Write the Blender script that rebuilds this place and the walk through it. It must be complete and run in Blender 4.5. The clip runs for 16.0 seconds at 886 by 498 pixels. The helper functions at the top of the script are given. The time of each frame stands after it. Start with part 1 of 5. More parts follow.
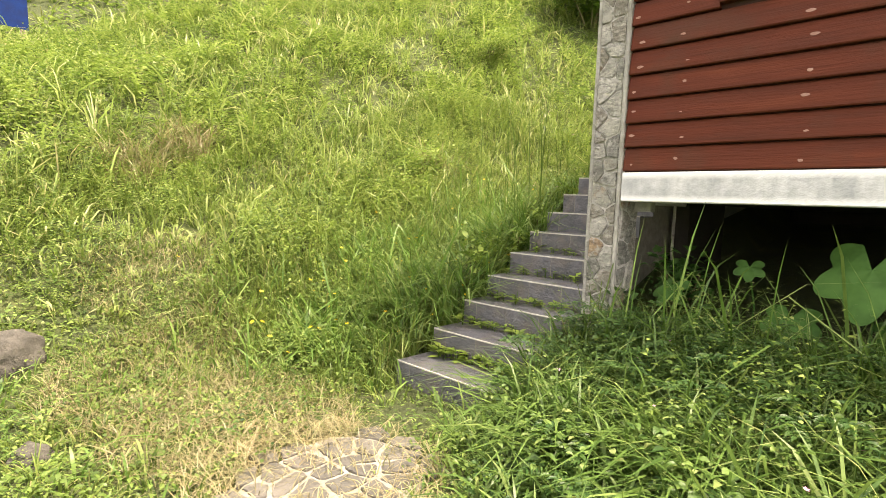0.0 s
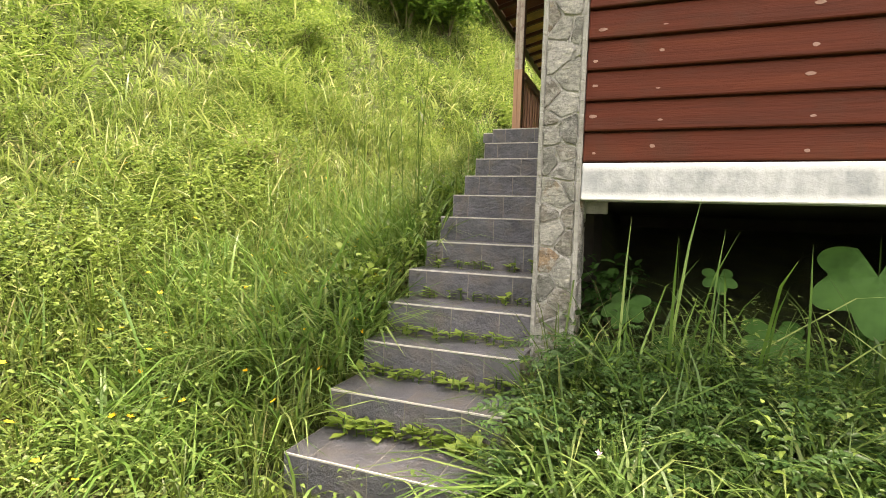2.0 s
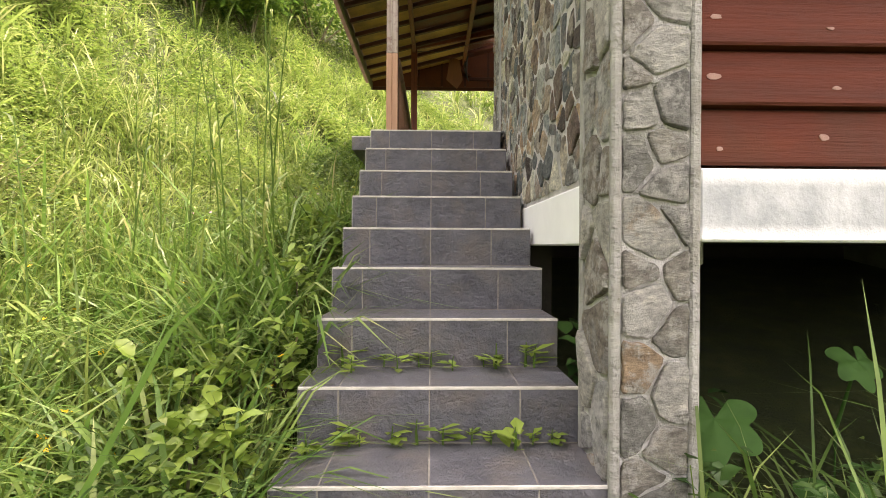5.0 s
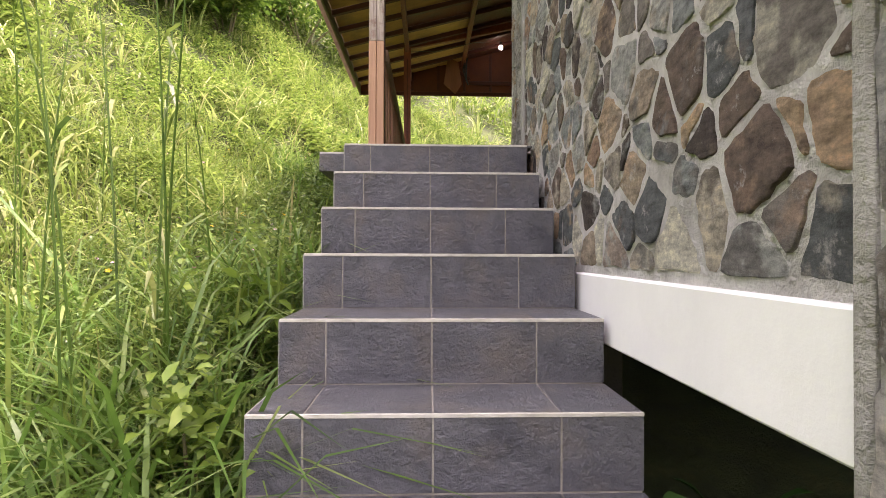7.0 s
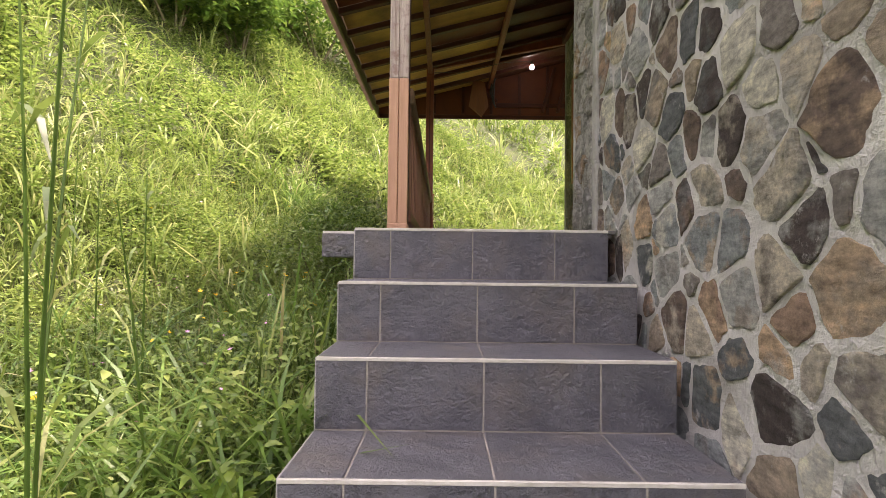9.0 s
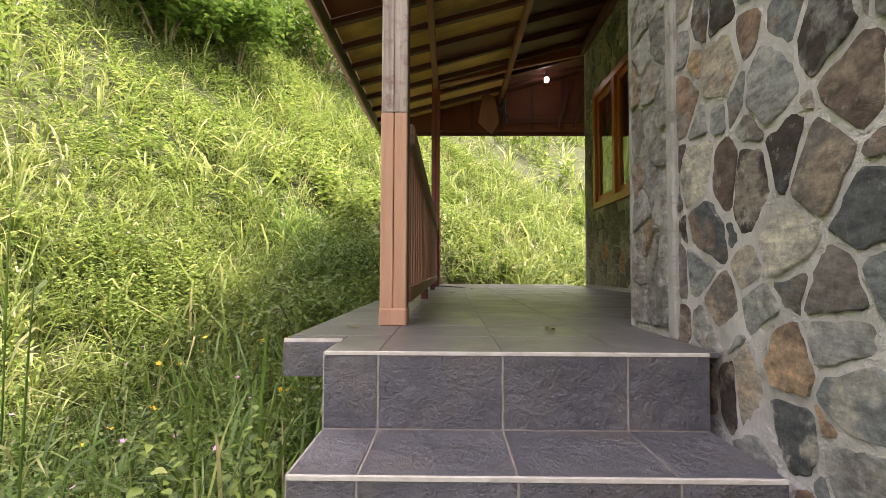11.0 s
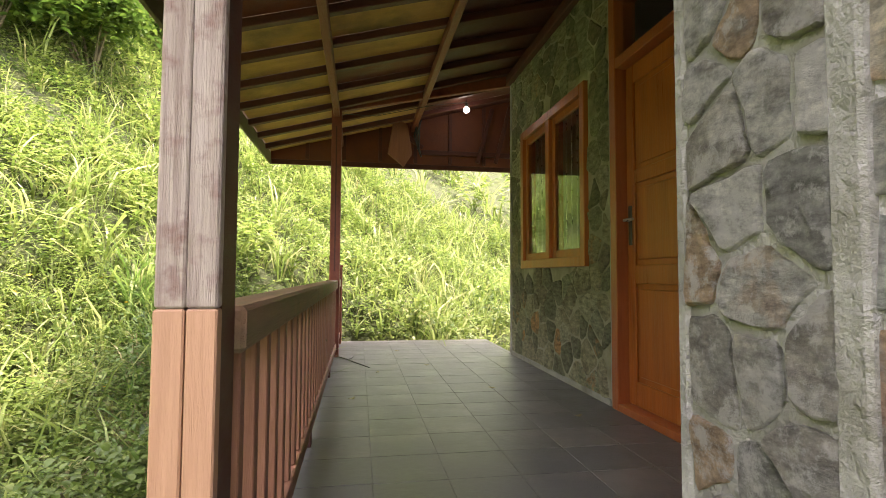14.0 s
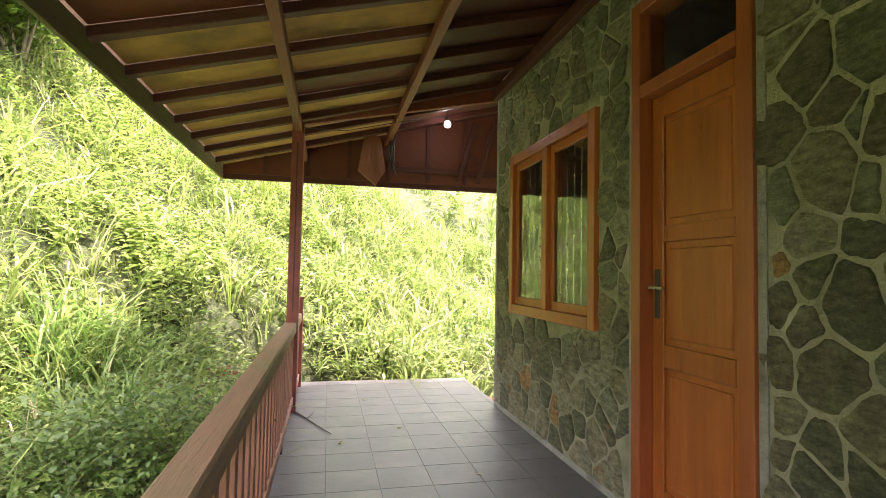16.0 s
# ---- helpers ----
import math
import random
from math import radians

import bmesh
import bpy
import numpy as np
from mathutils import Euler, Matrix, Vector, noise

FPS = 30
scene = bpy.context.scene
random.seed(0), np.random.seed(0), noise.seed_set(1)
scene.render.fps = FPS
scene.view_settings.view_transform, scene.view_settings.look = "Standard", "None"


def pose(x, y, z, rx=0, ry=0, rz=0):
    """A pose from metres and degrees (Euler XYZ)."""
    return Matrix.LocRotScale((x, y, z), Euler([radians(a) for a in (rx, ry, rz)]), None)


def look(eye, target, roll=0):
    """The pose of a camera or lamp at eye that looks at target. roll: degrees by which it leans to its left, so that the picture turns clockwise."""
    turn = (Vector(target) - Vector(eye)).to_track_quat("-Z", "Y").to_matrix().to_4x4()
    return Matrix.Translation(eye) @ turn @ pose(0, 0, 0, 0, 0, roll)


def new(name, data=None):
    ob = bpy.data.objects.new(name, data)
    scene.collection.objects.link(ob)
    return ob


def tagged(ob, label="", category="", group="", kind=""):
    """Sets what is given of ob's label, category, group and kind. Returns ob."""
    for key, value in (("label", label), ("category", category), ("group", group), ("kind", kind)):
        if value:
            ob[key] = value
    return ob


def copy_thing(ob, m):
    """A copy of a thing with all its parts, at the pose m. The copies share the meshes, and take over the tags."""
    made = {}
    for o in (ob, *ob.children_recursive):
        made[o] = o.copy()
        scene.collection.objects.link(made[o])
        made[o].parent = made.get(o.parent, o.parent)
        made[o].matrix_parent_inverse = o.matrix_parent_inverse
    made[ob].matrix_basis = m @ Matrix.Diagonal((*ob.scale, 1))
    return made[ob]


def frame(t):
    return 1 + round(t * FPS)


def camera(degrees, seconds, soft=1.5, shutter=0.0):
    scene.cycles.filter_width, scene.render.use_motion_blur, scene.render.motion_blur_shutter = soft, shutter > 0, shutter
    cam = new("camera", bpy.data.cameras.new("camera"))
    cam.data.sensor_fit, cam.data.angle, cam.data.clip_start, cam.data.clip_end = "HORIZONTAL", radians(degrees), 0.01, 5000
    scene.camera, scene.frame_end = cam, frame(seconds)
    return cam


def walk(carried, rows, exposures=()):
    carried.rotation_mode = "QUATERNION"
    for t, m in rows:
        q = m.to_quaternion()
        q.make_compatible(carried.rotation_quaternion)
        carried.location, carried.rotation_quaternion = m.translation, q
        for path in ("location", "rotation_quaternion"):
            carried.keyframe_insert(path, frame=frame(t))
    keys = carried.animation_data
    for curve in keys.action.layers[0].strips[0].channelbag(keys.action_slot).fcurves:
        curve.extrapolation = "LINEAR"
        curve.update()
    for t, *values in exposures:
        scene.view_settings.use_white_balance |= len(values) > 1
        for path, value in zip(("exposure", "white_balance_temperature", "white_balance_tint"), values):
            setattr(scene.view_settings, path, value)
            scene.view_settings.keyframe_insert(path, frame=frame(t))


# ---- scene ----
cam = camera(81.1, 16.0, 0.7)
PATH = [
    (0, (2.374, -5.81, -0.875), (0.994, -4.373, -1.051), 2.1),
    (0.5, (2.073, -5.704, -1.01), (0.772, -4.196, -1.184), 2.3),
    (1, (1.694, -5.613, -1.019), (0.572, -3.965, -1.167), 2.7),
    (1.1, (1.646, -5.599, -1.019), (0.571, -3.918, -1.16), 2.4),
    (1.5, (1.39, -5.508, -0.983), (0.557, -3.695, -1.115), 3.0),
    (2, (1.043, -5.248, -0.943), (0.336, -3.38, -1.06), 1.9),
    (2.5, (0.738, -5.056, -0.928), (0.165, -3.143, -1.043), 0.9),
    (3, (0.447, -4.844, -0.914), (0.12, -2.874, -1.014), -0.1),
    (3.5, (0.27, -4.559, -0.874), (-0.004, -2.58, -0.961), 0.1),
    (4, (0.115, -4.256, -0.883), (-0.036, -2.263, -0.97), 0.5),
    (4.2, (0.052, -4.143, -0.875), (-0.018, -2.145, -0.935), 0.7),
    (6.5, (-0.014, -2.88, -0.657), (0.074, -0.882, -0.646), 0.1),
    (7, (-0.018, -2.621, -0.555), (0.048, -0.622, -0.536), 0.2),
    (7.5, (-0.046, -2.471, -0.476), (-0.088, -0.472, -0.441), 0.4),
    (8, (-0.11, -2.239, -0.339), (-0.185, -0.241, -0.3), 0.7),
    (8.5, (-0.127, -2.123, -0.265), (-0.157, -0.123, -0.219), 0.8),
    (9, (-0.11, -1.889, -0.126), (-0.108, 0.11, -0.071), 0.7),
    (9.2, (-0.099, -1.852, -0.078), (-0.093, 0.147, -0.026), 0.8),
    (11.3, (-0.146, -1.117, 0.272), (-0.173, 0.881, 0.356), 0.2),
    (11.5, (-0.16, -1.029, 0.331), (-0.182, 0.969, 0.415), 0.2),
    (12, (-0.123, -0.895, 0.452), (0.011, 1.099, 0.539), -0.2),
    (12.5, (-0.092, -0.717, 0.587), (0.12, 1.27, 0.672), 0.3),
    (13, (-0.1, -0.599, 0.64), (0.033, 1.395, 0.723), 0.5),
    (13.5, (-0.124, -0.445, 0.801), (0.012, 1.549, 0.892), 0.4),
    (14, (-0.066, -0.278, 0.815), (0.255, 1.693, 0.915), 0.3),
    (14.5, (-0.048, -0.115, 0.987), (0.302, 1.851, 1.09), 1.9),
    (15, (-0.061, 0.058, 1.017), (0.209, 2.037, 1.114), 2.1),
    (15.5, (-0.079, 0.189, 1.182), (0.247, 2.159, 1.282), 1.4),
    (16, (-0.021, 0.375, 1.202), (0.412, 2.325, 1.294), 1.1),
]
EXPOSURES = [(0, 2.13, 8000, 15), (4, 2.27, 7900, 17), (7, 2.42, 7200, 29), (9, 2.36, 7200, 30), (12, 2.58, 7150, 28), (12.5, 2.75, 7150, 28), (14, 2.95, 7100, 27), (14.5, 3.05, 7150, 27), (15, 3.0, 7100, 27), (16, 3.5, 6750, 32)]
walk(cam, [(t, look(e, g, r)) for t, e, g, r in PATH], EXPOSURES)

# ---- world and sun ----
world = bpy.data.worlds.new("world")
scene.world = world
world.use_nodes = True
wn = world.node_tree
sky = wn.nodes.new("ShaderNodeTexSky")
sky.sky_type, sky.sun_disc = "NISHITA", False
SUN_AZ, SUN_EL = 76.0, 73.0      # degrees from +y towards +x, and above the horizon
sky.sun_elevation, sky.sun_rotation = radians(SUN_EL), radians(SUN_AZ)
sky.dust_density, sky.air_density = 6.0, 1.0
haze = wn.nodes.new("ShaderNodeMix")          # thin bright cloud all over the sky
haze.data_type = "RGBA"
haze.inputs["Factor"].default_value, haze.inputs["B"].default_value = 0.55, (5.6, 5.7, 5.8, 1)
wn.links.new(sky.outputs[0], haze.inputs["A"])
wn.links.new(haze.outputs["Result"], wn.nodes["Background"].inputs[0])
wn.nodes["Background"].inputs[1].default_value = 0.15
sun_data = bpy.data.lights.new("sun", "SUN")
sun_data.energy, sun_data.angle, sun_data.color = 2.4, radians(8.0), (1.0, 0.95, 0.86)
sun_ob = new("sun", sun_data)
sun_way = Vector((math.sin(radians(SUN_AZ)) * math.cos(radians(SUN_EL)), math.cos(radians(SUN_AZ)) * math.cos(radians(SUN_EL)), math.sin(radians(SUN_EL))))
sun_ob.matrix_world = look(sun_way * 40, (0, 0, 0))


# ---- materials ----
def nodes_of(name):
    m = bpy.data.materials.new(name)
    m.use_nodes = True
    nt = m.node_tree
    return m, nt, nt.nodes["Principled BSDF"]


def ramp(nt, src, stops, steps=False):
    r = nt.nodes.new("ShaderNodeValToRGB")
    if steps:
        r.color_ramp.interpolation = "CONSTANT"
    els = r.color_ramp.elements
    while len(els) < len(stops):
        els.new(0.5)
    for e, (p, c) in zip(els, stops):
        e.position, e.color = p, (*c, 1)
    nt.links.new(src, r.inputs[0])
    return r.outputs[0]


def noise_node(nt, scale, detail=6, rough=0.6, stretch=(1, 1, 1)):
    tc, mp, n = nt.nodes.new("ShaderNodeTexCoord"), nt.nodes.new("ShaderNodeMapping"), nt.nodes.new("ShaderNodeTexNoise")
    mp.inputs["Scale"].default_value = stretch
    info, off = nt.nodes.new("ShaderNodeObjectInfo"), nt.nodes.new("ShaderNodeVectorMath")
    off.operation = "MULTIPLY_ADD"
    off.inputs[1].default_value = (31, 17, 43)
    nt.links.new(info.outputs["Random"], off.inputs[0])
    nt.links.new(tc.outputs["Object"], off.inputs[2])
    nt.links.new(off.outputs[0], mp.inputs[0])
    nt.links.new(mp.outputs[0], n.inputs["Vector"])
    n.inputs["Scale"].default_value, n.inputs["Detail"].default_value, n.inputs["Roughness"].default_value = scale, detail, rough
    return n.outputs["Fac"]


def mixed(nt, fac, a, b, mode="MIX"):
    x = nt.nodes.new("ShaderNodeMix")
    x.data_type, x.blend_type = "RGBA", mode
    for s, v in ((x.inputs["Factor"], fac), (x.inputs["A"], a), (x.inputs["B"], b)):
        if isinstance(v, (int, float)):
            s.default_value = v
        elif isinstance(v, tuple):
            s.default_value = (*v, 1)
        else:
            nt.links.new(v, s)
    return x.outputs["Result"]


def bump(nt, bsdf, fac, depth, dist=0.02):
    b = nt.nodes.new("ShaderNodeBump")
    b.inputs["Strength"].default_value, b.inputs["Distance"].default_value = depth, dist
    nt.links.new(fac, b.inputs["Height"])
    nt.links.new(b.outputs[0], bsdf.inputs["Normal"])


def surf(name, stops, scale=8, rough=0.7, relief=0.3, fine=60, stretch=(1, 1, 1), stain=None, stain_scale=2.5, stain_at=(0.5, 0.7), vary=None, metal=0.0, dist=0.02, spec=0.5):
    """A worn surface: a ramp over coarse noise, a second noise for stains, and fine relief."""
    m, nt, b = nodes_of(name)
    f = noise_node(nt, scale, 8, 0.65, stretch)
    col = ramp(nt, f, stops)
    if vary:
        info = nt.nodes.new("ShaderNodeObjectInfo")
        col = mixed(nt, 0.85, col, ramp(nt, info.outputs["Random"], vary), "MIX")
        col = mixed(nt, 0.55, col, ramp(nt, noise_node(nt, scale * 3, 8, 0.7, stretch), [(0.3, (0.45, 0.45, 0.45)), (0.7, (1.25, 1.22, 1.15))]), "MULTIPLY")
    if stain:
        g = ramp(nt, noise_node(nt, stain_scale, 5, 0.6), [(stain_at[0], (0, 0, 0)), (stain_at[1], (1, 1, 1))])
        col = mixed(nt, g, col, stain)
    nt.links.new(col, b.inputs["Base Color"])
    b.inputs["Metallic"].default_value = metal
    b.inputs["Specular IOR Level"].default_value = spec
    nt.links.new(ramp(nt, f, [(0.3, (rough - 0.1,) * 3), (0.7, (min(1, rough + 0.1),) * 3)]), b.inputs["Roughness"])
    bump(nt, b, noise_node(nt, fine, 6, 0.7, stretch), relief, dist)
    return m


def stone_surf(name, palette, smear, smear_at):
    """Split stone: a colour of its own, blotches of a second one, bedding grain, pits and smears of mortar."""
    m, nt, b = nodes_of(name)
    info, w = nt.nodes.new("ShaderNodeObjectInfo"), nt.nodes.new("ShaderNodeMath")
    w.operation = "MULTIPLY"
    w.inputs[1].default_value = 7.31
    nt.links.new(info.outputs["Random"], w.inputs[0])
    fr = nt.nodes.new("ShaderNodeMath")
    fr.operation = "FRACT"
    nt.links.new(w.outputs[0], fr.inputs[0])
    col = mixed(nt, ramp(nt, noise_node(nt, 10, 5, 0.6), [(0.50, (0, 0, 0)), (0.60, (0.65, 0.65, 0.65))]), ramp(nt, info.outputs["Random"], palette, True), ramp(nt, fr.outputs[0], palette, True))
    col = mixed(nt, 0.75, col, ramp(nt, noise_node(nt, 16, 7, 0.7, (1, 1, 2.6)), [(0.34, (0.40, 0.39, 0.38)), (0.5, (1, 1, 1)), (0.66, (1.6, 1.58, 1.52))]), "MULTIPLY")
    grit = noise_node(nt, 70, 5, 0.75)
    col = mixed(nt, 0.6, col, ramp(nt, grit, [(0.34, (0.55, 0.55, 0.55)), (0.5, (1, 1, 1)), (0.68, (1.4, 1.4, 1.38))]), "MULTIPLY")
    col = mixed(nt, ramp(nt, noise_node(nt, 13, 8, 0.75), [(smear_at, (0, 0, 0)), (smear_at + 0.09, (0.75, 0.75, 0.75))]), col, smear)
    nt.links.new(col, b.inputs["Base Color"])
    nt.links.new(ramp(nt, grit, [(0.3, (0.62,) * 3), (0.7, (0.88,) * 3)]), b.inputs["Roughness"])
    b.inputs["Specular IOR Level"].default_value = 0.35
    bump(nt, b, noise_node(nt, 24, 9, 0.76, (1, 1, 1.6)), 1.0, 0.06)
    return m


def plant(name, stops, patch, glow=0.4, rough=0.42, spec=0.45):
    """Leaves and blades: colour by leaf, tinted in patches, with light coming through."""
    m, nt, b = nodes_of(name)
    g = nt.nodes.new("ShaderNodeNewGeometry")
    col = ramp(nt, g.outputs["Random Per Island"], stops)
    col = mixed(nt, ramp(nt, noise_node(nt, 0.9, 4, 0.6), [(0.35, (0, 0, 0)), (0.65, (0.75, 0.75, 0.75))]), col, patch)
    col = mixed(nt, 0.6, col, ramp(nt, noise_node(nt, 5.5, 3, 0.6), [(0.33, (0.42, 0.5, 0.42)), (0.5, (1, 1, 1)), (0.68, (1.35, 1.25, 1.3))]), "MULTIPLY")
    nt.links.new(col, b.inputs["Base Color"])
    b.inputs["Roughness"].default_value = rough
    b.inputs["Specular IOR Level"].default_value = spec
    t, x = nt.nodes.new("ShaderNodeBsdfTranslucent"), nt.nodes.new("ShaderNodeMixShader")
    nt.links.new(col, t.inputs[0])
    x.inputs[0].default_value = glow
    nt.links.new(b.outputs[0], x.inputs[1])
    nt.links.new(t.outputs[0], x.inputs[2])
    nt.links.new(x.outputs[0], nt.nodes["Material Output"].inputs[0])
    return m


M_GRASS = plant("grass_blades", [(0.0, (0.045, 0.09, 0.02)), (0.4, (0.11, 0.18, 0.032)), (0.75, (0.20, 0.28, 0.065)), (0.93, (0.31, 0.35, 0.12)), (1.0, (0.42, 0.36, 0.20))], (0.17, 0.23, 0.05))
M_BLADE = plant("bright_blades", [(0.0, (0.15, 0.24, 0.05)), (0.5, (0.26, 0.35, 0.09)), (0.8, (0.40, 0.44, 0.18)), (1.0, (0.54, 0.48, 0.28))], (0.25, 0.34, 0.085))
M_LEAF = plant("weed_leaves", [(0.0, (0.025, 0.065, 0.015)), (0.5, (0.09, 0.17, 0.03)), (0.85, (0.20, 0.29, 0.065)), (1.0, (0.34, 0.40, 0.13))], (0.16, 0.24, 0.045))
M_LUSH = plant("lush_blades", [(0.0, (0.045, 0.11, 0.022)), (0.45, (0.12, 0.23, 0.045)), (0.8, (0.24, 0.36, 0.09)), (1.0, (0.40, 0.46, 0.19))], (0.13, 0.24, 0.045))
M_HERB = plant("herb_leaves", [(0.0, (0.06, 0.13, 0.022)), (0.5, (0.16, 0.25, 0.05)), (0.85, (0.30, 0.39, 0.10)), (1.0, (0.44, 0.48, 0.18))], (0.22, 0.31, 0.06), 0.45)
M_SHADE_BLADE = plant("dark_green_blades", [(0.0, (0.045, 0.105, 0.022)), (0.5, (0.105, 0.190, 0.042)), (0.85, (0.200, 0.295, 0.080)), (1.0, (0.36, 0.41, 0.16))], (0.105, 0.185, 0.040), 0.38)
M_STRAW = plant("dry_straw", [(0.0, (0.17, 0.135, 0.065)), (0.5, (0.28, 0.24, 0.125)), (0.85, (0.44, 0.39, 0.24)), (1.0, (0.23, 0.27, 0.09))], (0.23, 0.21, 0.10), 0.25)
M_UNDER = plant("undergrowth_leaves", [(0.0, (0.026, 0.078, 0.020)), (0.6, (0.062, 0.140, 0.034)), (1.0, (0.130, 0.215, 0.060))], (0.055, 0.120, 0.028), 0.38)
M_BUSH = plant("bush_leaves", [(0.0, (0.035, 0.09, 0.018)), (0.6, (0.10, 0.185, 0.03)), (1.0, (0.23, 0.32, 0.06))], (0.09, 0.17, 0.028), 0.35)
M_BIGLEAF = plant("broad_leaf", [(0.0, (0.045, 0.125, 0.028)), (1.0, (0.080, 0.175, 0.040))], (0.060, 0.150, 0.034), 0.3, 0.65, 0.2)
M_FRESH = plant("fresh_leaves", [(0.0, (0.16, 0.27, 0.04)), (1.0, (0.30, 0.40, 0.08))], (0.24, 0.34, 0.06), 0.35)
M_YELLOW = surf("yellow_petal", [(0.3, (0.75, 0.42, 0.01)), (0.7, (0.85, 0.55, 0.02))], relief=0.05)
M_PINK = surf("pink_petal", [(0.3, (0.55, 0.25, 0.45)), (0.7, (0.7, 0.4, 0.6))], relief=0.05)
# near-black: the shade under the house is put into this colour
M_UNDERSHADE = surf("underhouse_shade", [(0.3, (0.02, 0.018, 0.014)), (0.7, (0.05, 0.045, 0.035))], 5, 0.95, 0.6, 30)
M_SOIL = surf("soil", [(0.3, (0.035, 0.045, 0.015)), (0.55, (0.06, 0.08, 0.022)), (0.75, (0.11, 0.12, 0.04))], 3, 0.95, 0.8, 25, dist=0.05)
M_STONE = stone_surf("wall_stone", [(0.0, (0.089, 0.071, 0.064)), (0.10, (0.318, 0.349, 0.349)), (0.21, (0.597, 0.432, 0.279)), (0.30, (0.146, 0.163, 0.165)), (0.41, (0.546, 0.495, 0.394)), (0.51, (0.191, 0.142, 0.114)), (0.61, (0.444, 0.460, 0.432)), (0.71, (0.419, 0.343, 0.260)), (0.80, (0.260, 0.235, 0.210)), (0.89, (0.680, 0.660, 0.546)), (0.95, (0.400, 0.275, 0.195))], (0.72, 0.70, 0.66), 0.59)
M_PORCH_STONE = stone_surf("mossy_wall_stone", [(0.0, (0.190, 0.196, 0.132)), (0.28, (0.285, 0.300, 0.205)), (0.5, (0.350, 0.325, 0.215)), (0.7, (0.230, 0.210, 0.145)), (0.86, (0.400, 0.390, 0.270)), (0.96, (0.500, 0.290, 0.140))], (0.50, 0.49, 0.35), 0.62)
M_MORTAR = surf("mortar", [(0.3, (0.64, 0.625, 0.60)), (0.7, (0.86, 0.845, 0.81))], 9, 0.9, 1.0, 22, dist=0.09, stain=(0.46, 0.445, 0.41), stain_scale=5)
M_PILLAR_STONE = stone_surf("pillar_stone", [(0.0, (0.250, 0.250, 0.228)), (0.3, (0.440, 0.435, 0.395)), (0.55, (0.320, 0.300, 0.260)), (0.75, (0.540, 0.530, 0.490)), (0.88, (0.390, 0.285, 0.190)), (1.0, (0.480, 0.455, 0.400))], (0.60, 0.59, 0.55), 0.50)
M_COLUMN_STONE = stone_surf("column_stone", [(0.0, (0.33, 0.33, 0.315)), (0.25, (0.44, 0.34, 0.23)), (0.45, (0.42, 0.42, 0.40)), (0.65, (0.28, 0.245, 0.205)), (0.82, (0.52, 0.50, 0.45))], (0.64, 0.63, 0.59), 0.505)
M_MOSSY_MORTAR = surf("mossy_mortar", [(0.3, (0.36, 0.345, 0.24)), (0.7, (0.56, 0.54, 0.41))], 5, 0.9, 1.0, 22, dist=0.04, stain=(0.16, 0.16, 0.09), stain_scale=1.5)
M_CEMENT = surf("cement", [(0.3, (0.306, 0.301, 0.281)), (0.7, (0.469, 0.464, 0.428))], 6, 0.88, 0.9, 20, dist=0.05, stain=(0.245, 0.235, 0.204), stain_scale=5)
M_TILE = surf("slate_tile", [(0.3, (0.088, 0.090, 0.108)), (0.7, (0.185, 0.184, 0.206))], 7, 0.45, 1.0, 26, dist=0.045, stain=(0.195, 0.170, 0.152), stain_scale=5, stain_at=(0.48, 0.78))
M_PORCH_TILE = surf("porch_tile", [(0.3, (0.085, 0.085, 0.088)), (0.7, (0.125, 0.122, 0.118))], 4, 0.40, 0.25, 28, dist=0.008, stain=(0.17, 0.16, 0.145), stain_scale=1.6)
M_PORCH_GROUT = surf("porch_grout", [(0.3, (0.060, 0.059, 0.058)), (0.7, (0.115, 0.111, 0.105))], 14, 0.5, 0.3, 60)
M_JOINT = surf("edge_joint", [(0.3, (0.40, 0.38, 0.34)), (0.7, (0.62, 0.60, 0.55))], 18, 0.9, 0.4, 60)
M_GROUT = surf("grout", [(0.3, (0.19, 0.175, 0.152)), (0.7, (0.36, 0.335, 0.295))], 18, 0.9, 0.4, 60)
M_WHITE = surf("white_paint", [(0.3, (0.76, 0.77, 0.78)), (0.7, (0.85, 0.86, 0.87))], 3, 0.7, 0.08, 40)
M_BEAM, fnt, fb = nodes_of("white_beam_with_grey_filler")
fco, fsep, fdz, fab = fnt.nodes.new("ShaderNodeTexCoord"), fnt.nodes.new("ShaderNodeSeparateXYZ"), fnt.nodes.new("ShaderNodeMath"), fnt.nodes.new("ShaderNodeMath")
fdz.operation, fab.operation = "ADD", "ABSOLUTE"
fdz.inputs[1].default_value = 0.716              # the filler runs along the middle of the beam
fnt.links.new(fco.outputs["Object"], fsep.inputs[0])
fnt.links.new(fsep.outputs["Z"], fdz.inputs[0])
fnt.links.new(fdz.outputs[0], fab.inputs[0])
fband = ramp(fnt, fab.outputs[0], [(0.050, (1, 1, 1)), (0.085, (0, 0, 0))])
fstroke = ramp(fnt, noise_node(fnt, 4, 6, 0.65, (1.6, 1, 0.5)), [(0.32, (0.45, 0.45, 0.45)), (0.56, (1, 1, 1))])
fnt.links.new(mixed(fnt, mixed(fnt, 1.0, fband, fstroke, "MULTIPLY"), ramp(fnt, noise_node(fnt, 3, 6), [(0.3, (0.72, 0.73, 0.74)), (0.7, (0.84, 0.85, 0.86))]), ramp(fnt, noise_node(fnt, 12, 6), [(0.3, (0.30, 0.32, 0.335)), (0.7, (0.46, 0.475, 0.49))])), fb.inputs["Base Color"])
fb.inputs["Roughness"].default_value = 0.8
bump(fnt, fb, noise_node(fnt, 40, 6), 0.3)
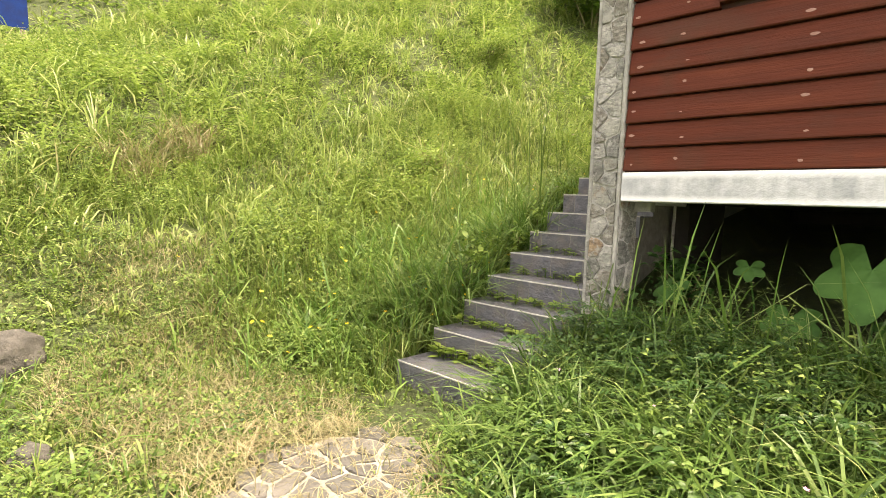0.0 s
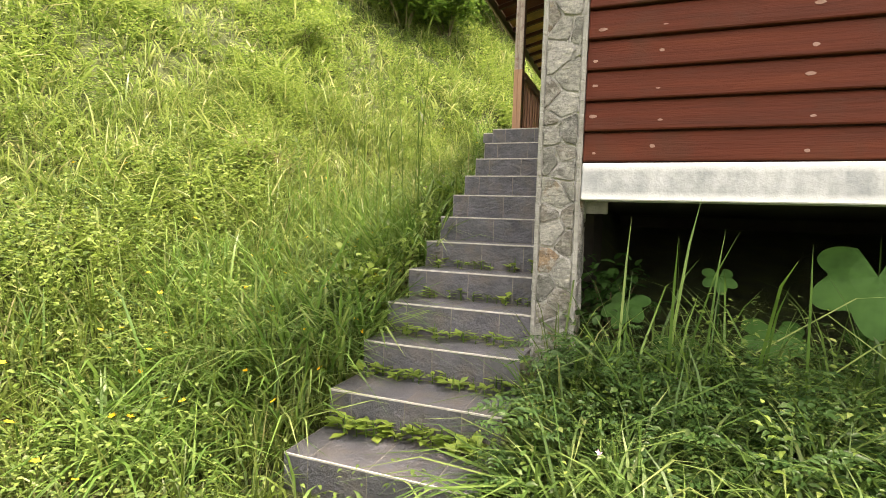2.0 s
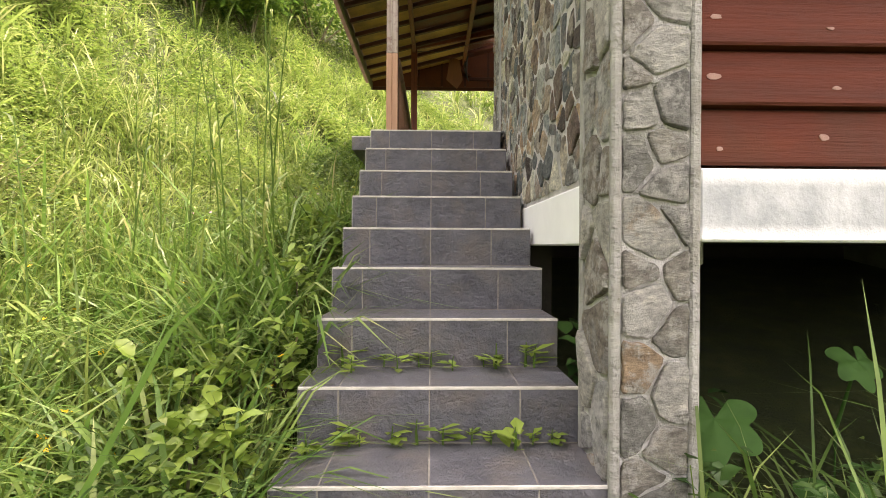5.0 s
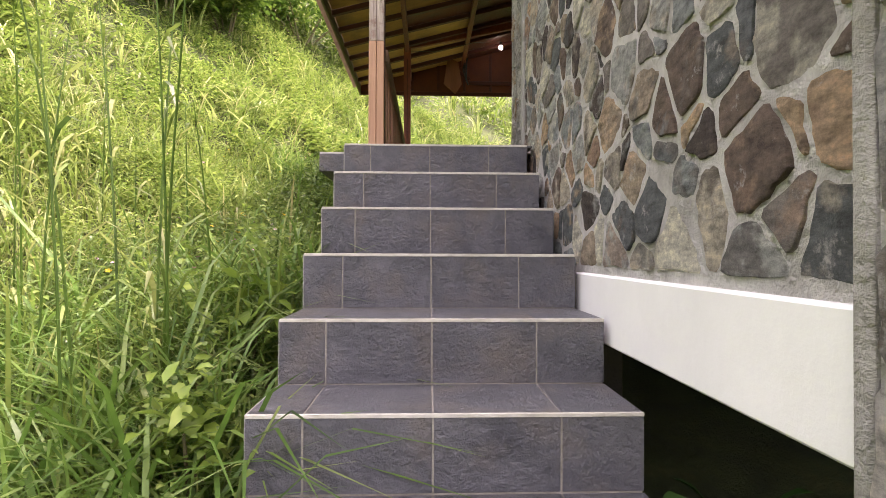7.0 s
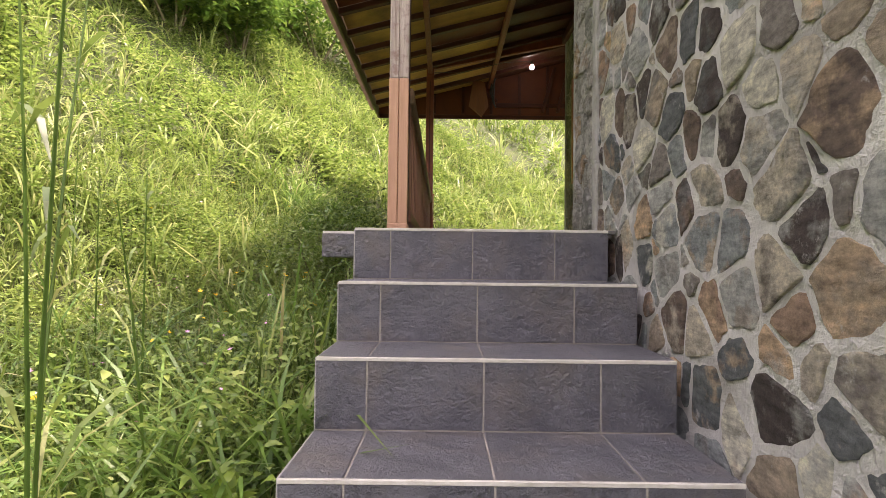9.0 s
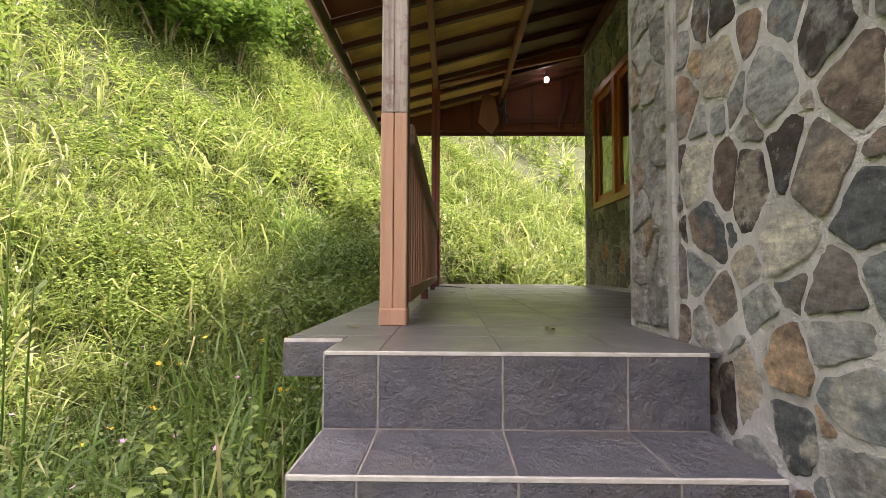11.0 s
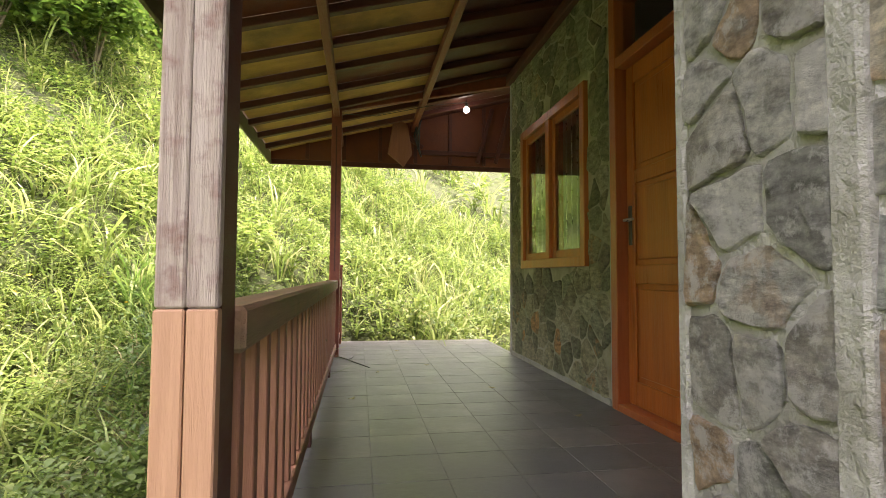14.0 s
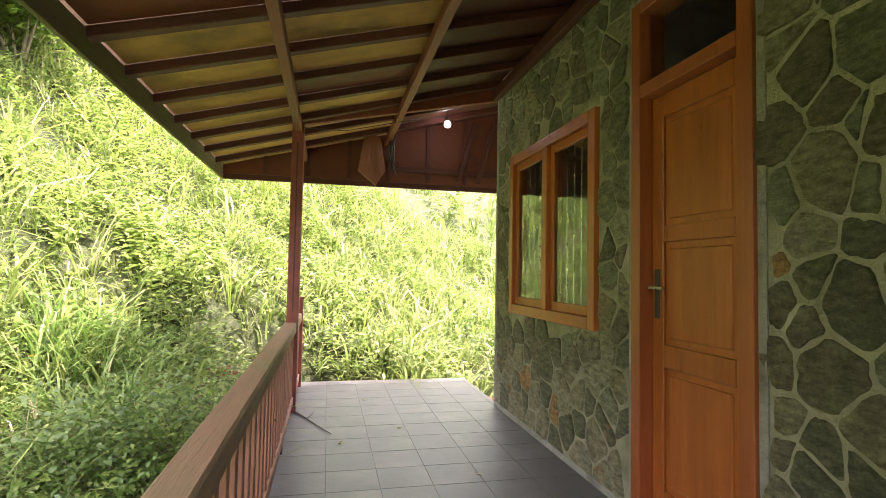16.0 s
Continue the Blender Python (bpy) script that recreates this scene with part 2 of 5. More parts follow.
M_BOARD = surf("red_brown_board", [(0.25, (0.055, 0.012, 0.005)), (0.55, (0.094, 0.021, 0.010)), (0.8, (0.136, 0.039, 0.020))], 7, 0.7, 0.4, 30, stretch=(0.12, 1, 2.2), stain=(0.070, 0.027, 0.016), stain_scale=1.7, spec=0.2)
M_EDGE = surf("board_edge", [(0.3, (0.025, 0.008, 0.006)), (0.7, (0.06, 0.02, 0.015))], 12, 0.7, 0.3, 40)
M_PUTTY = surf("filler_patch", [(0.3, (0.224, 0.112, 0.084)), (0.7, (0.350, 0.231, 0.189))], 25, 0.8, 0.3, 60)
M_REDWOOD = surf("red_painted_wood", [(0.3, (0.14, 0.028, 0.014)), (0.7, (0.23, 0.056, 0.028))], 9, 0.5, 0.35, 40, stretch=(1.5, 0.15, 1.5))
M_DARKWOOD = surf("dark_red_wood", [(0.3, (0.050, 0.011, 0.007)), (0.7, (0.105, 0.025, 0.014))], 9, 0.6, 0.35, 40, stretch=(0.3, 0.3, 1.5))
M_POST_NEW = surf("bare_red_wood", [(0.3, (0.36, 0.185, 0.11)), (0.7, (0.50, 0.29, 0.18))], 10, 0.55, 0.3, 45, stretch=(2.5, 2.5, 0.14))
M_POST_OLD = surf("weathered_wood", [(0.25, (0.28, 0.20, 0.17)), (0.5, (0.50, 0.42, 0.37)), (0.8, (0.64, 0.57, 0.52))], 14, 0.85, 0.8, 50, stretch=(3, 3, 0.12), stain=(0.30, 0.19, 0.165), stain_scale=20, stain_at=(0.5, 0.68))
M_RAIL = surf("worn_rail_wood", [(0.3, (0.14, 0.070, 0.038)), (0.7, (0.30, 0.17, 0.10))], 10, 0.65, 0.5, 40, stretch=(2.5, 0.15, 2.5), stain=(0.16, 0.13, 0.06), stain_scale=3)
M_BALUSTER = surf("baluster_wood", [(0.3, (0.19, 0.075, 0.045)), (0.7, (0.30, 0.14, 0.085))], 10, 0.6, 0.3, 40, stretch=(2.5, 2.5, 0.2))
M_ORANGE = surf("varnished_orange_wood", [(0.25, (0.26, 0.064, 0.014)), (0.55, (0.39, 0.106, 0.024)), (0.8, (0.50, 0.160, 0.04))], 6, 0.35, 0.2, 35, stretch=(2.2, 2.2, 0.16))
M_JAMB = surf("reddish_jamb_wood", [(0.25, (0.26, 0.06, 0.02)), (0.8, (0.42, 0.12, 0.04))], 8, 0.4, 0.2, 35, stretch=(2.2, 2.2, 0.16))
M_PANEL = surf("yellow_roof_panel", [(0.3, (0.40, 0.215, 0.06)), (0.7, (0.58, 0.34, 0.11))], 5, 0.75, 0.4, 30, stretch=(0.5, 2, 1), stain=(0.24, 0.15, 0.06), stain_scale=2)
M_PANEL_RED = surf("red_roof_panel", [(0.3, (0.10, 0.022, 0.009)), (0.7, (0.17, 0.042, 0.016))], 4, 0.65, 0.3, 30)
M_FASCIA = surf("mossy_fascia_wood", [(0.3, (0.07, 0.06, 0.03)), (0.7, (0.15, 0.13, 0.06))], 7, 0.8, 0.5, 40, stretch=(1, 0.3, 1), stain=(0.10, 0.12, 0.035), stain_scale=3)
M_SHEET = surf("roof_sheet", [(0.3, (0.16, 0.12, 0.10)), (0.7, (0.28, 0.22, 0.18))], 5, 0.7, 0.3, 30)
M_METAL = surf("steel", [(0.3, (0.35, 0.35, 0.34)), (0.7, (0.5, 0.5, 0.48))], 20, 0.3, 0.1, 60, metal=1.0)
M_DARK = surf("dark_iron", [(0.3, (0.02, 0.02, 0.02)), (0.7, (0.05, 0.05, 0.05))], 20, 0.45, 0.1, 60)
M_ROCK = surf("grey_rock", [(0.3, (0.035, 0.032, 0.026)), (0.7, (0.14, 0.13, 0.11))], 6, 0.9, 0.9, 30, dist=0.04)
M_PAVE = surf("paving_stone", [(0.3, (0.084, 0.081, 0.073)), (0.7, (0.154, 0.147, 0.133))], 7, 0.85, 0.6, 40, vary=[(0, (0.070, 0.070, 0.066)), (1, (0.154, 0.143, 0.126))])
M_CLAY = surf("red_clay", [(0.3, (0.16, 0.06, 0.03)), (0.7, (0.28, 0.12, 0.06))], 6, 0.95, 0.9, 25, dist=0.04)
M_PLASTER = surf("room_plaster", [(0.3, (0.30, 0.28, 0.24)), (0.7, (0.42, 0.40, 0.35))], 4, 0.9, 0.2, 40)
M_BLUE = surf("blue_tarpaulin", [(0.3, (0.003, 0.012, 0.06)), (0.7, (0.005, 0.022, 0.10))], 5, 0.85, 0.3, 20, spec=0.1)
M_GLASS, gnt, gb = nodes_of("window_glass")
gb.inputs["Base Color"].default_value = (0.9, 0.95, 0.93, 1)
gb.inputs["Transmission Weight"].default_value, gb.inputs["Roughness"].default_value, gb.inputs["IOR"].default_value = 1.0, 0.02, 1.5
M_BULB, bnt, bb = nodes_of("bulb_glow")
bb.inputs["Base Color"].default_value = (0.9, 0.9, 0.9, 1)
bb.inputs["Emission Color"].default_value, bb.inputs["Emission Strength"].default_value = (1, 0.97, 0.9, 1), 6.0


# ---- mesh helpers ----
def mesh_of(name, bm, material):
    me = bpy.data.meshes.new(name)
    bm.to_mesh(me)
    bm.free()
    me.materials.append(material)
    return me


def part(name, bm, material, parent=None, label="", smooth=False):
    ob = new(name, mesh_of(name, bm, material))
    if smooth:
        ob.data.polygons.foreach_set("use_smooth", [True] * len(ob.data.polygons))
    ob.parent = parent
    if label:
        tagged(ob, label)
    return ob


def thing(name, label, category, group="", kind="", at=(0, 0, 0)):
    ob = new(name)
    ob.empty_display_size = 0.1
    ob.location = at
    return tagged(ob, label, category, group, kind)


def add_box(bm, x0, x1, y0, y1, z0, z1, bevel=0.0):
    vs = [bm.verts.new(p) for p in ((x0, y0, z0), (x1, y0, z0), (x1, y1, z0), (x0, y1, z0), (x0, y0, z1), (x1, y0, z1), (x1, y1, z1), (x0, y1, z1))]
    fs = [bm.faces.new([vs[i] for i in q]) for q in ((3, 2, 1, 0), (4, 5, 6, 7), (0, 1, 5, 4), (1, 2, 6, 5), (2, 3, 7, 6), (3, 0, 4, 7))]
    if bevel:
        es = list({e for f in fs for e in f.edges})
        bmesh.ops.bevel(bm, geom=es, offset=bevel, segments=1, affect="EDGES", profile=0.5)
    return bm


def box(x0, x1, y0, y1, z0, z1, bevel=0.0):
    return add_box(bmesh.new(), x0, x1, y0, y1, z0, z1, bevel)


def prism(outline, lift):
    """A solid from an outline of 3D points, moved along the vector lift."""
    bm = bmesh.new()
    a = [bm.verts.new(p) for p in outline]
    b = [bm.verts.new(Vector(p) + Vector(lift)) for p in outline]
    bm.faces.new(list(reversed(a)))
    bm.faces.new(b)
    for i in range(len(a)):
        j = (i + 1) % len(a)
        bm.faces.new((a[i], a[j], b[j], b[i]))
    bmesh.ops.recalc_face_normals(bm, faces=bm.faces)
    return bm


def beam(a, b, w, h, bevel=0.006):
    """A squared timber from a to b, w wide across and h high."""
    a, b = Vector(a), Vector(b)
    bm = box(-w / 2, w / 2, 0, (b - a).length, -h / 2, h / 2, bevel)
    bmesh.ops.transform(bm, matrix=Matrix.Translation(a) @ (b - a).to_track_quat("Y", "Z").to_matrix().to_4x4(), verts=bm.verts)
    return bm


def tube(points, r, n=7):
    bm = bmesh.new()
    rings = []
    for i, p in enumerate(points):
        d = Vector(points[min(i + 1, len(points) - 1)]) - Vector(points[max(i - 1, 0)])
        q = d.to_track_quat("Z", "X").to_matrix()
        rr = r[i] if isinstance(r, (list, tuple)) else r
        rings.append([bm.verts.new(Vector(p) + q @ Vector((rr * math.cos(6.2832 * k / n), rr * math.sin(6.2832 * k / n), 0))) for k in range(n)])
    for a, b in zip(rings, rings[1:]):
        for k in range(n):
            bm.faces.new((a[k], a[(k + 1) % n], b[(k + 1) % n], b[k]))
    bm.faces.new(list(reversed(rings[0])))
    bm.faces.new(rings[-1])
    return bm


def fast_mesh(name, verts, tris, material):
    me = bpy.data.meshes.new(name)
    me.vertices.add(len(verts))
    me.vertices.foreach_set("co", np.ascontiguousarray(verts, dtype=np.float32).ravel())
    me.loops.add(len(tris) * 3)
    me.loops.foreach_set("vertex_index", np.ascontiguousarray(tris, dtype=np.int32).ravel())
    me.polygons.add(len(tris))
    me.polygons.foreach_set("loop_start", np.arange(0, len(tris) * 3, 3, dtype=np.int32))
    me.update(calc_edges=True)
    me.materials.append(material)
    return me


# ---- rubble: cells of an uneven net, one stone each ----
def cells(rng, w, h, size, grow=1.0, squash=1.0, uneven=0.0):
    """Outlines that fill a w by h face; uneven makes large and small ones side by side."""
    nx, ny = max(1, round(w / size)), max(1, round(h / (size * squash)))
    pts = [((i + 0.5 + rng.uniform(-0.42, 0.42) * grow) * w / nx, (j + 0.5 + (0.5 if i % 2 and uneven else 0.0) + rng.uniform(-0.42, 0.42) * grow) * h / ny, rng.uniform(-1, 1) * uneven * size * size) for i in range(nx) for j in range(ny)]
    out = []
    for k, (px, py, pw_) in enumerate(pts):
        poly = [(0, 0), (w, 0), (w, h), (0, h)]
        near = sorted((p for i, p in enumerate(pts) if i != k), key=lambda p: (p[0] - px) ** 2 + (p[1] - py) ** 2)[:20]
        for qx, qy, qw in near:
            dx, dy = qx - px, qy - py
            t = 0.5 + (pw_ - qw) / (2 * max(1e-6, dx * dx + dy * dy))
            mx, my = px + t * dx, py + t * dy
            res = []
            for i in range(len(poly)):
                a, b = poly[i], poly[(i + 1) % len(poly)]
                da, db = (a[0] - mx) * dx + (a[1] - my) * dy, (b[0] - mx) * dx + (b[1] - my) * dy
                if da <= 0:
                    res.append(a)
                if da * db < 0:
                    s = da / (da - db)
                    res.append((a[0] + s * (b[0] - a[0]), a[1] + s * (b[1] - a[1])))
            poly = res
            if len(poly) < 3:
                break
        if len(poly) >= 3:
            out.append(poly)
    return out


def stone_mesh(rng, poly, gap, proud, to_world):
    """One rough stone: wavering outline with rounded corners, sunk foot, chipped bulging face. to_world takes (u, v, out)."""
    n = len(poly)
    cx, cy = sum(p[0] for p in poly) / n, sum(p[1] for p in poly) / n
    ring = []
    seed = Vector((rng.uniform(0, 90), rng.uniform(0, 90), 0))
    pull = rng.uniform(0.05, 0.5)
    for i in range(n):
        a, b = poly[i], poly[(i + 1) % n]
        ln = math.hypot(b[0] - a[0], b[1] - a[1])
        for s in ((0.1, 0.3, 0.5, 0.7, 0.9) if ln > 0.06 else (0.2, 0.5, 0.8)):
            x, y = a[0] + s * (b[0] - a[0]), a[1] + s * (b[1] - a[1])
            d = math.hypot(x - cx, y - cy) or 1
            corner = pull * gap * max(0, abs(s - 0.5) - 0.25) * 4
            wob = noise.noise(Vector((x * 26, y * 26, 0)) + seed) * 0.9 + noise.noise(Vector((x * 80, y * 80, 3)) + seed) * 0.45
            k = max(0.3, 1 - (gap * max(0.25, 1 + wob) + corner) / d)
            ring.append((cx + (x - cx) * k, cy + (y - cy) * k))
    bm = bmesh.new()
    tilt = (rng.uniform(-0.08, 0.08), rng.uniform(-0.08, 0.08))
    rows = []
    for k, o in ((1.0, -0.012), (0.985, proud * 0.6), (0.93, proud), (0.55, proud * 1.08)):
        rows.append([bm.verts.new(to_world(cx + (x - cx) * k, cy + (y - cy) * k, o + (noise.noise(Vector((x * 40 * k, y * 40 * k, 7)) + seed) * 0.3 * proud + tilt[0] * (x - cx) * k + tilt[1] * (y - cy) * k if o > 0 else 0))) for x, y in ring])
    mid = bm.verts.new(to_world(cx, cy, proud * rng.uniform(0.9, 1.2)))
    m = len(ring)
    for a, b in zip(rows, rows[1:]):
        for i in range(m):
            bm.faces.new((a[i], a[(i + 1) % m], b[(i + 1) % m], b[i]))
    for i in range(m):
        bm.faces.new((rows[-1][i], rows[-1][(i + 1) % m], mid))
    bmesh.ops.recalc_face_normals(bm, faces=bm.faces)
    return bm


def cut_to(poly, keep):
    """Whether the middle of a cell lies in the part that keep() allows."""
    n = len(poly)
    return keep(sum(p[0] for p in poly) / n, sum(p[1] for p in poly) / n)


def rubble(parent, seed, w, h, size, gap, proud, to_world, material, keep=None, squash=1.0, grow=1.0, uneven=0.0):
    rng = random.Random(seed)
    for poly in cells(rng, w, h, size, grow, squash, uneven):
        if keep is None or cut_to(poly, keep):
            part("stone", stone_mesh(rng, poly, gap, proud * rng.uniform(0.7, 1.3), to_world), material, parent)


# ---- ground ----
RISE = 0.185
FRONT = [0.0, -0.284, -0.555, -0.857, -1.146, -1.421, -1.710, -2.005, -2.315, -2.609, -2.96, -3.33]   # front edge of each step from the porch down


def hill(x, y):
    """Height of the open slope: a bowl near the house, straight flanks beyond."""
    cx, cy = np.clip(x, -6.5, 6.0), np.clip(y, -6.0, 10.0)
    z = -1.69 - 0.2435 * cx + 0.1807 * cy + 0.0404 * cx ** 2 - 0.0291 * cx * cy + 0.0180 * cy ** 2
    z = z + (0.30 + 0.27 * np.clip((y + 4) / 5, 0, 1)) * np.minimum(cx - x, 6.5) * (x < -6.5) + 0.75 * np.clip(-13 - x, 0, 25) + 0.60 * np.clip(y - cy, 0, 26) * (y > 10)
    return z


def ground_z(x, y):
    x, y = np.asarray(x, float), np.asarray(y, float)
    by_stairs = np.where(y < 0, np.maximum(-0.80 + 0.425 * y, -2.22), -0.80 + 0.14 * y)
    w = np.where(x < -0.6, np.exp(-((x + 0.6) / 1.2) ** 2), 1.0) * np.clip((6.4 - y) / 0.7, 0, 1)
    z = w * by_stairs + (1 - w) * hill(x, y)
    under = -2.12 + 0.18 * np.clip(y + 3.2, 0, 9.2)
    u = np.clip((x - 0.35) / 0.4, 0, 1) * np.clip((6.4 - y) / 0.7, 0, 1)
    z = (1 - u) * z + u * np.where(y < -3.2, -2.2 + 0.08 * np.clip(y + 4.2, 0, 1), under)
    flat = np.clip((-4.2 - y) / 3.0, 0, 1) * np.clip((x + 3.0) / 2.0, 0, 1)
    z = (1 - flat) * z + flat * -2.22
    m = np.clip((x + 1.05) / 0.35, 0, 1) * np.clip((6.6 - y) / 0.35, 0, 1)
    z = (1 - m) * z + m * np.minimum(z, -0.14)
    return z + 0.05 * np.sin(1.9 * x + 0.7 * y) * np.cos(1.3 * y - 0.6 * x) * np.clip((-0.7 - x) / 1.5, 0, 1)


def axis(lo, a, b, hi, fine):
    left = a - np.cumsum(np.geomspace(fine, (a - lo) / 7, 16))
    right = b + np.cumsum(np.geomspace(fine, (hi - b) / 7, 16))
    return np.concatenate([left[::-1], np.arange(a, b + fine / 2, fine), right])


gx, gy = axis(-220, -9, 5, 220, 0.14), axis(-200, -8, 13, 260, 0.14)
XX, YY = np.meshgrid(gx, gy)
ZZ = ground_z(XX, YY)
nxg, nyg = len(gx), len(gy)
idx = np.arange(nxg * nyg).reshape(nyg, nxg)
qa, qb, qc, qd = idx[:-1, :-1].ravel(), idx[:-1, 1:].ravel(), idx[1:, 1:].ravel(), idx[1:, :-1].ravel()
ground = new("ground", fast_mesh("ground", np.stack([XX.ravel(), YY.ravel(), ZZ.ravel()], 1), np.concatenate([np.stack([qa, qb, qc], 1), np.stack([qa, qc, qd], 1)]), M_SOIL))
ground.data.polygons.foreach_set("use_smooth", [True] * len(ground.data.polygons))
tagged(ground, "earthen hillside rising behind the house, overgrown with grass", "ground", kind="structure")

# ---- stairs: a concrete core, tiles on treads and risers, pale joints at the edges ----
SX0, SX1 = -0.43, 0.495
TX = [(SX0, -0.3023), (-0.2977, -0.0023), (0.0023, 0.2977), (0.3023, SX1)]
T = 0.012
outline = [(SX0 + 0.004, 0.3, -0.003)]
for k, y in enumerate(FRONT):
    outline += [(SX0 + 0.004, y + 0.002, -k * RISE - 0.003), (SX0 + 0.004, y + 0.002, -(k + 1) * RISE - 0.003)]
outline += [(SX0 + 0.004, FRONT[-1] + 0.002, -2.6), (SX0 + 0.004, 0.3, -2.6)]
stairs = thing("stairs", "dark slate-tiled outdoor stairs with pale joints beside a stone wall", "stairs", kind="structure")
part("core", prism(outline, (SX1 - SX0 - 0.008, 0, 0)), M_GROUT, stairs)
tile_data = {}


def tile(name, x0, x1, y0, y1, z0, z1, parent, material):
    key = (round(x1 - x0, 3), round(y1 - y0, 3), round(z1 - z0, 3), material.name)
    if key not in tile_data:
        tile_data[key] = mesh_of(name, box(-(x1 - x0) / 2, (x1 - x0) / 2, -(y1 - y0) / 2, (y1 - y0) / 2, -(z1 - z0) / 2, (z1 - z0) / 2, 0.0018), material)
    ob = new(name, tile_data[key])
    ob.location = ((x0 + x1) / 2, (y0 + y1) / 2, (z0 + z1) / 2)
    ob.parent = parent
    return ob


for k, y in enumerate(FRONT):
    z = -k * RISE
    for x0, x1 in TX:
        tile("riser_tile", x0, x1, y, y + T, z - RISE + 0.002, z - 0.009, stairs, M_TILE)
        if k:
            tile("tread_tile", x0, x1, y + 0.007, FRONT[k - 1] - 0.002, z - T, z, stairs, M_TILE)
    part("edge_joint", box(SX0, SX1, y - 0.001, y + 0.007, z - 0.009, z + 0.0005, 0.001), M_JOINT, stairs)
    part("side_face", box(SX0 - 0.006, SX0 + 0.004, y + T, (FRONT[k - 1] if k else 0.2), z - 0.75, z - 0.004), M_CEMENT, stairs)

# ---- porch floor ----
porch = thing("floor", "dark grey tiled porch floor with pale joints", "floor", kind="structure")
PX0, PX1, PY1 = -0.60, 1.55, 6.20
slab = box(PX0 + 0.002, PX1, 0.23, PY1 - 0.002, -0.105, -0.002)
add_box(slab, SX0 + 0.006, 0.494, 0.004, 0.228, -0.105, -0.0025)
part("slab", slab, M_PORCH_GROUT, porch)
part("edge_joint", box(PX0, SX0 - 0.003, 0.226, 0.233, -0.009, 0.0005), M_JOINT, porch)
tile("edge_tile", PX0, SX0 - 0.004, 0.216, 0.228, -0.105, -0.010, porch, M_TILE)
for j in range(1, 22):
    y0 = (j - 1) * 0.3
    for i in range(-2, 6):
        x0, x1, ya, yb = i * 0.3, i * 0.3 + 0.3, y0, y0 + 0.3
        x0, x1 = max(x0, PX0 if y0 >= 0.299 else SX0), min(x1, PX1 if y0 >= 0.59 else 0.525)
        yb = min(yb, PY1)
        if x1 - x0 > 0.03 and yb - ya > 0.03:
            tile("floor_tile", x0 + 0.0013, x1 - 0.0013, ya + (0.007 if j == 1 else 0.0013), yb - 0.0013, -0.012, random.choice((0, 0, 0.0006)), porch, M_PORCH_TILE)
tile("floor_tile", PX0 + 0.0015, SX0 - 0.0015, 0.233, 0.2985, -0.012, 0, porch, M_PORCH_TILE)
part("foundation", box(PX0 + 0.16, 0.5, 0.4, PY1 - 0.05, -1.5, -0.105), M_CEMENT, porch)

# ---- house walls ----
WX = 0.535                      # face of the wall beside the stairs
side = thing("wall_side", "rubble stone wall with thick pale mortar beside the stairs", "wall", kind="structure")
part("mortar", box(WX, WX + 0.2, -2.02, 0.27, -0.62, 3.15), M_MORTAR, side)
part("foot", box(WX, WX + 0.03, -0.78, 0.27, -1.6, -0.62), M_MORTAR, side)
# dark block behind the thin foot, standing in for the shade there
part("foot_backing", box(WX + 0.03, WX + 0.15, -0.79, 0.27, -2.1, -0.622), M_UNDERSHADE, side)
rubble(side, 11, 2.28, 3.1, 0.110, 0.0098, 0.0048, lambda u, v, o: (WX - o, 0.27 - u, -0.60 + v), M_STONE, squash=1.25, grow=1.0, uneven=0.42)
rubble(side, 12, 1.05, 0.85, 0.15, 0.011, 0.007, lambda u, v, o: (WX - o, 0.27 - u, -1.47 + v), M_STONE, squash=1.25, uneven=0.4)
band_side = tagged(part("trim_side_beam", box(WX - 0.02, WX + 0.12, -2.02, -0.79, -0.825, -0.618, 0.006), M_WHITE), "smooth white-painted concrete beam under the stone wall", "beam", kind="structure")

pillar_end = thing("wall_end_pillar", "grey stone-clad pillar with cement edges at the porch corner", "pillar", kind="structure")
part("core", box(WX - 0.012, WX + 0.2, 0.27, 0.596, -0.012, 3.0), M_CEMENT, pillar_end)
part("cement_strip", box(WX - 0.02, WX + 0.02, 0.235, 0.285, 0.0, 3.0, 0.006), M_CEMENT, pillar_end)
part("corner_strip", box(WX - 0.020, WX + 0.03, 0.570, 0.600, 0.0, 3.0, 0.006), M_CEMENT, pillar_end)
rubble(pillar_end, 21, 0.30, 2.95, 0.105, 0.008, 0.012, lambda u, v, o: (WX - 0.012 - o, 0.572 - u, 0.02 + v), M_PILLAR_STONE, squash=1.45, uneven=0.16)
part("return_wall", box(WX + 0.19, 1.52, 0.45, 0.594, 0.0, 3.0), M_MORTAR, pillar_end)

CX0, CX1, CY0, CY1 = 0.486, 0.728, -2.335, -2.02
column = thing("wall_corner_column", "tall square column clad in grey stone with cement edges", "column", kind="structure")
part("core", box(CX0 + 0.012, CX1 - 0.004, CY0 + 0.012, CY1, -2.5, 3.3), M_MORTAR, column)
for x0, y0 in ((CX0, CY0), (CX1 - 0.028, CY0), (CX0, CY1 - 0.03)):
    part("edge_strip", box(x0, x0 + 0.028, y0, y0 + 0.03, -2.4, 3.3, 0.006), M_CEMENT, column)
rubble(column, 31, CX1 - CX0 - 0.05, 5.4, 0.105, 0.006, 0.014, lambda u, v, o: (CX0 + 0.025 + u, CY0 + 0.012 - o, -2.3 + v), M_PILLAR_STONE, squash=1.3, uneven=0.35)
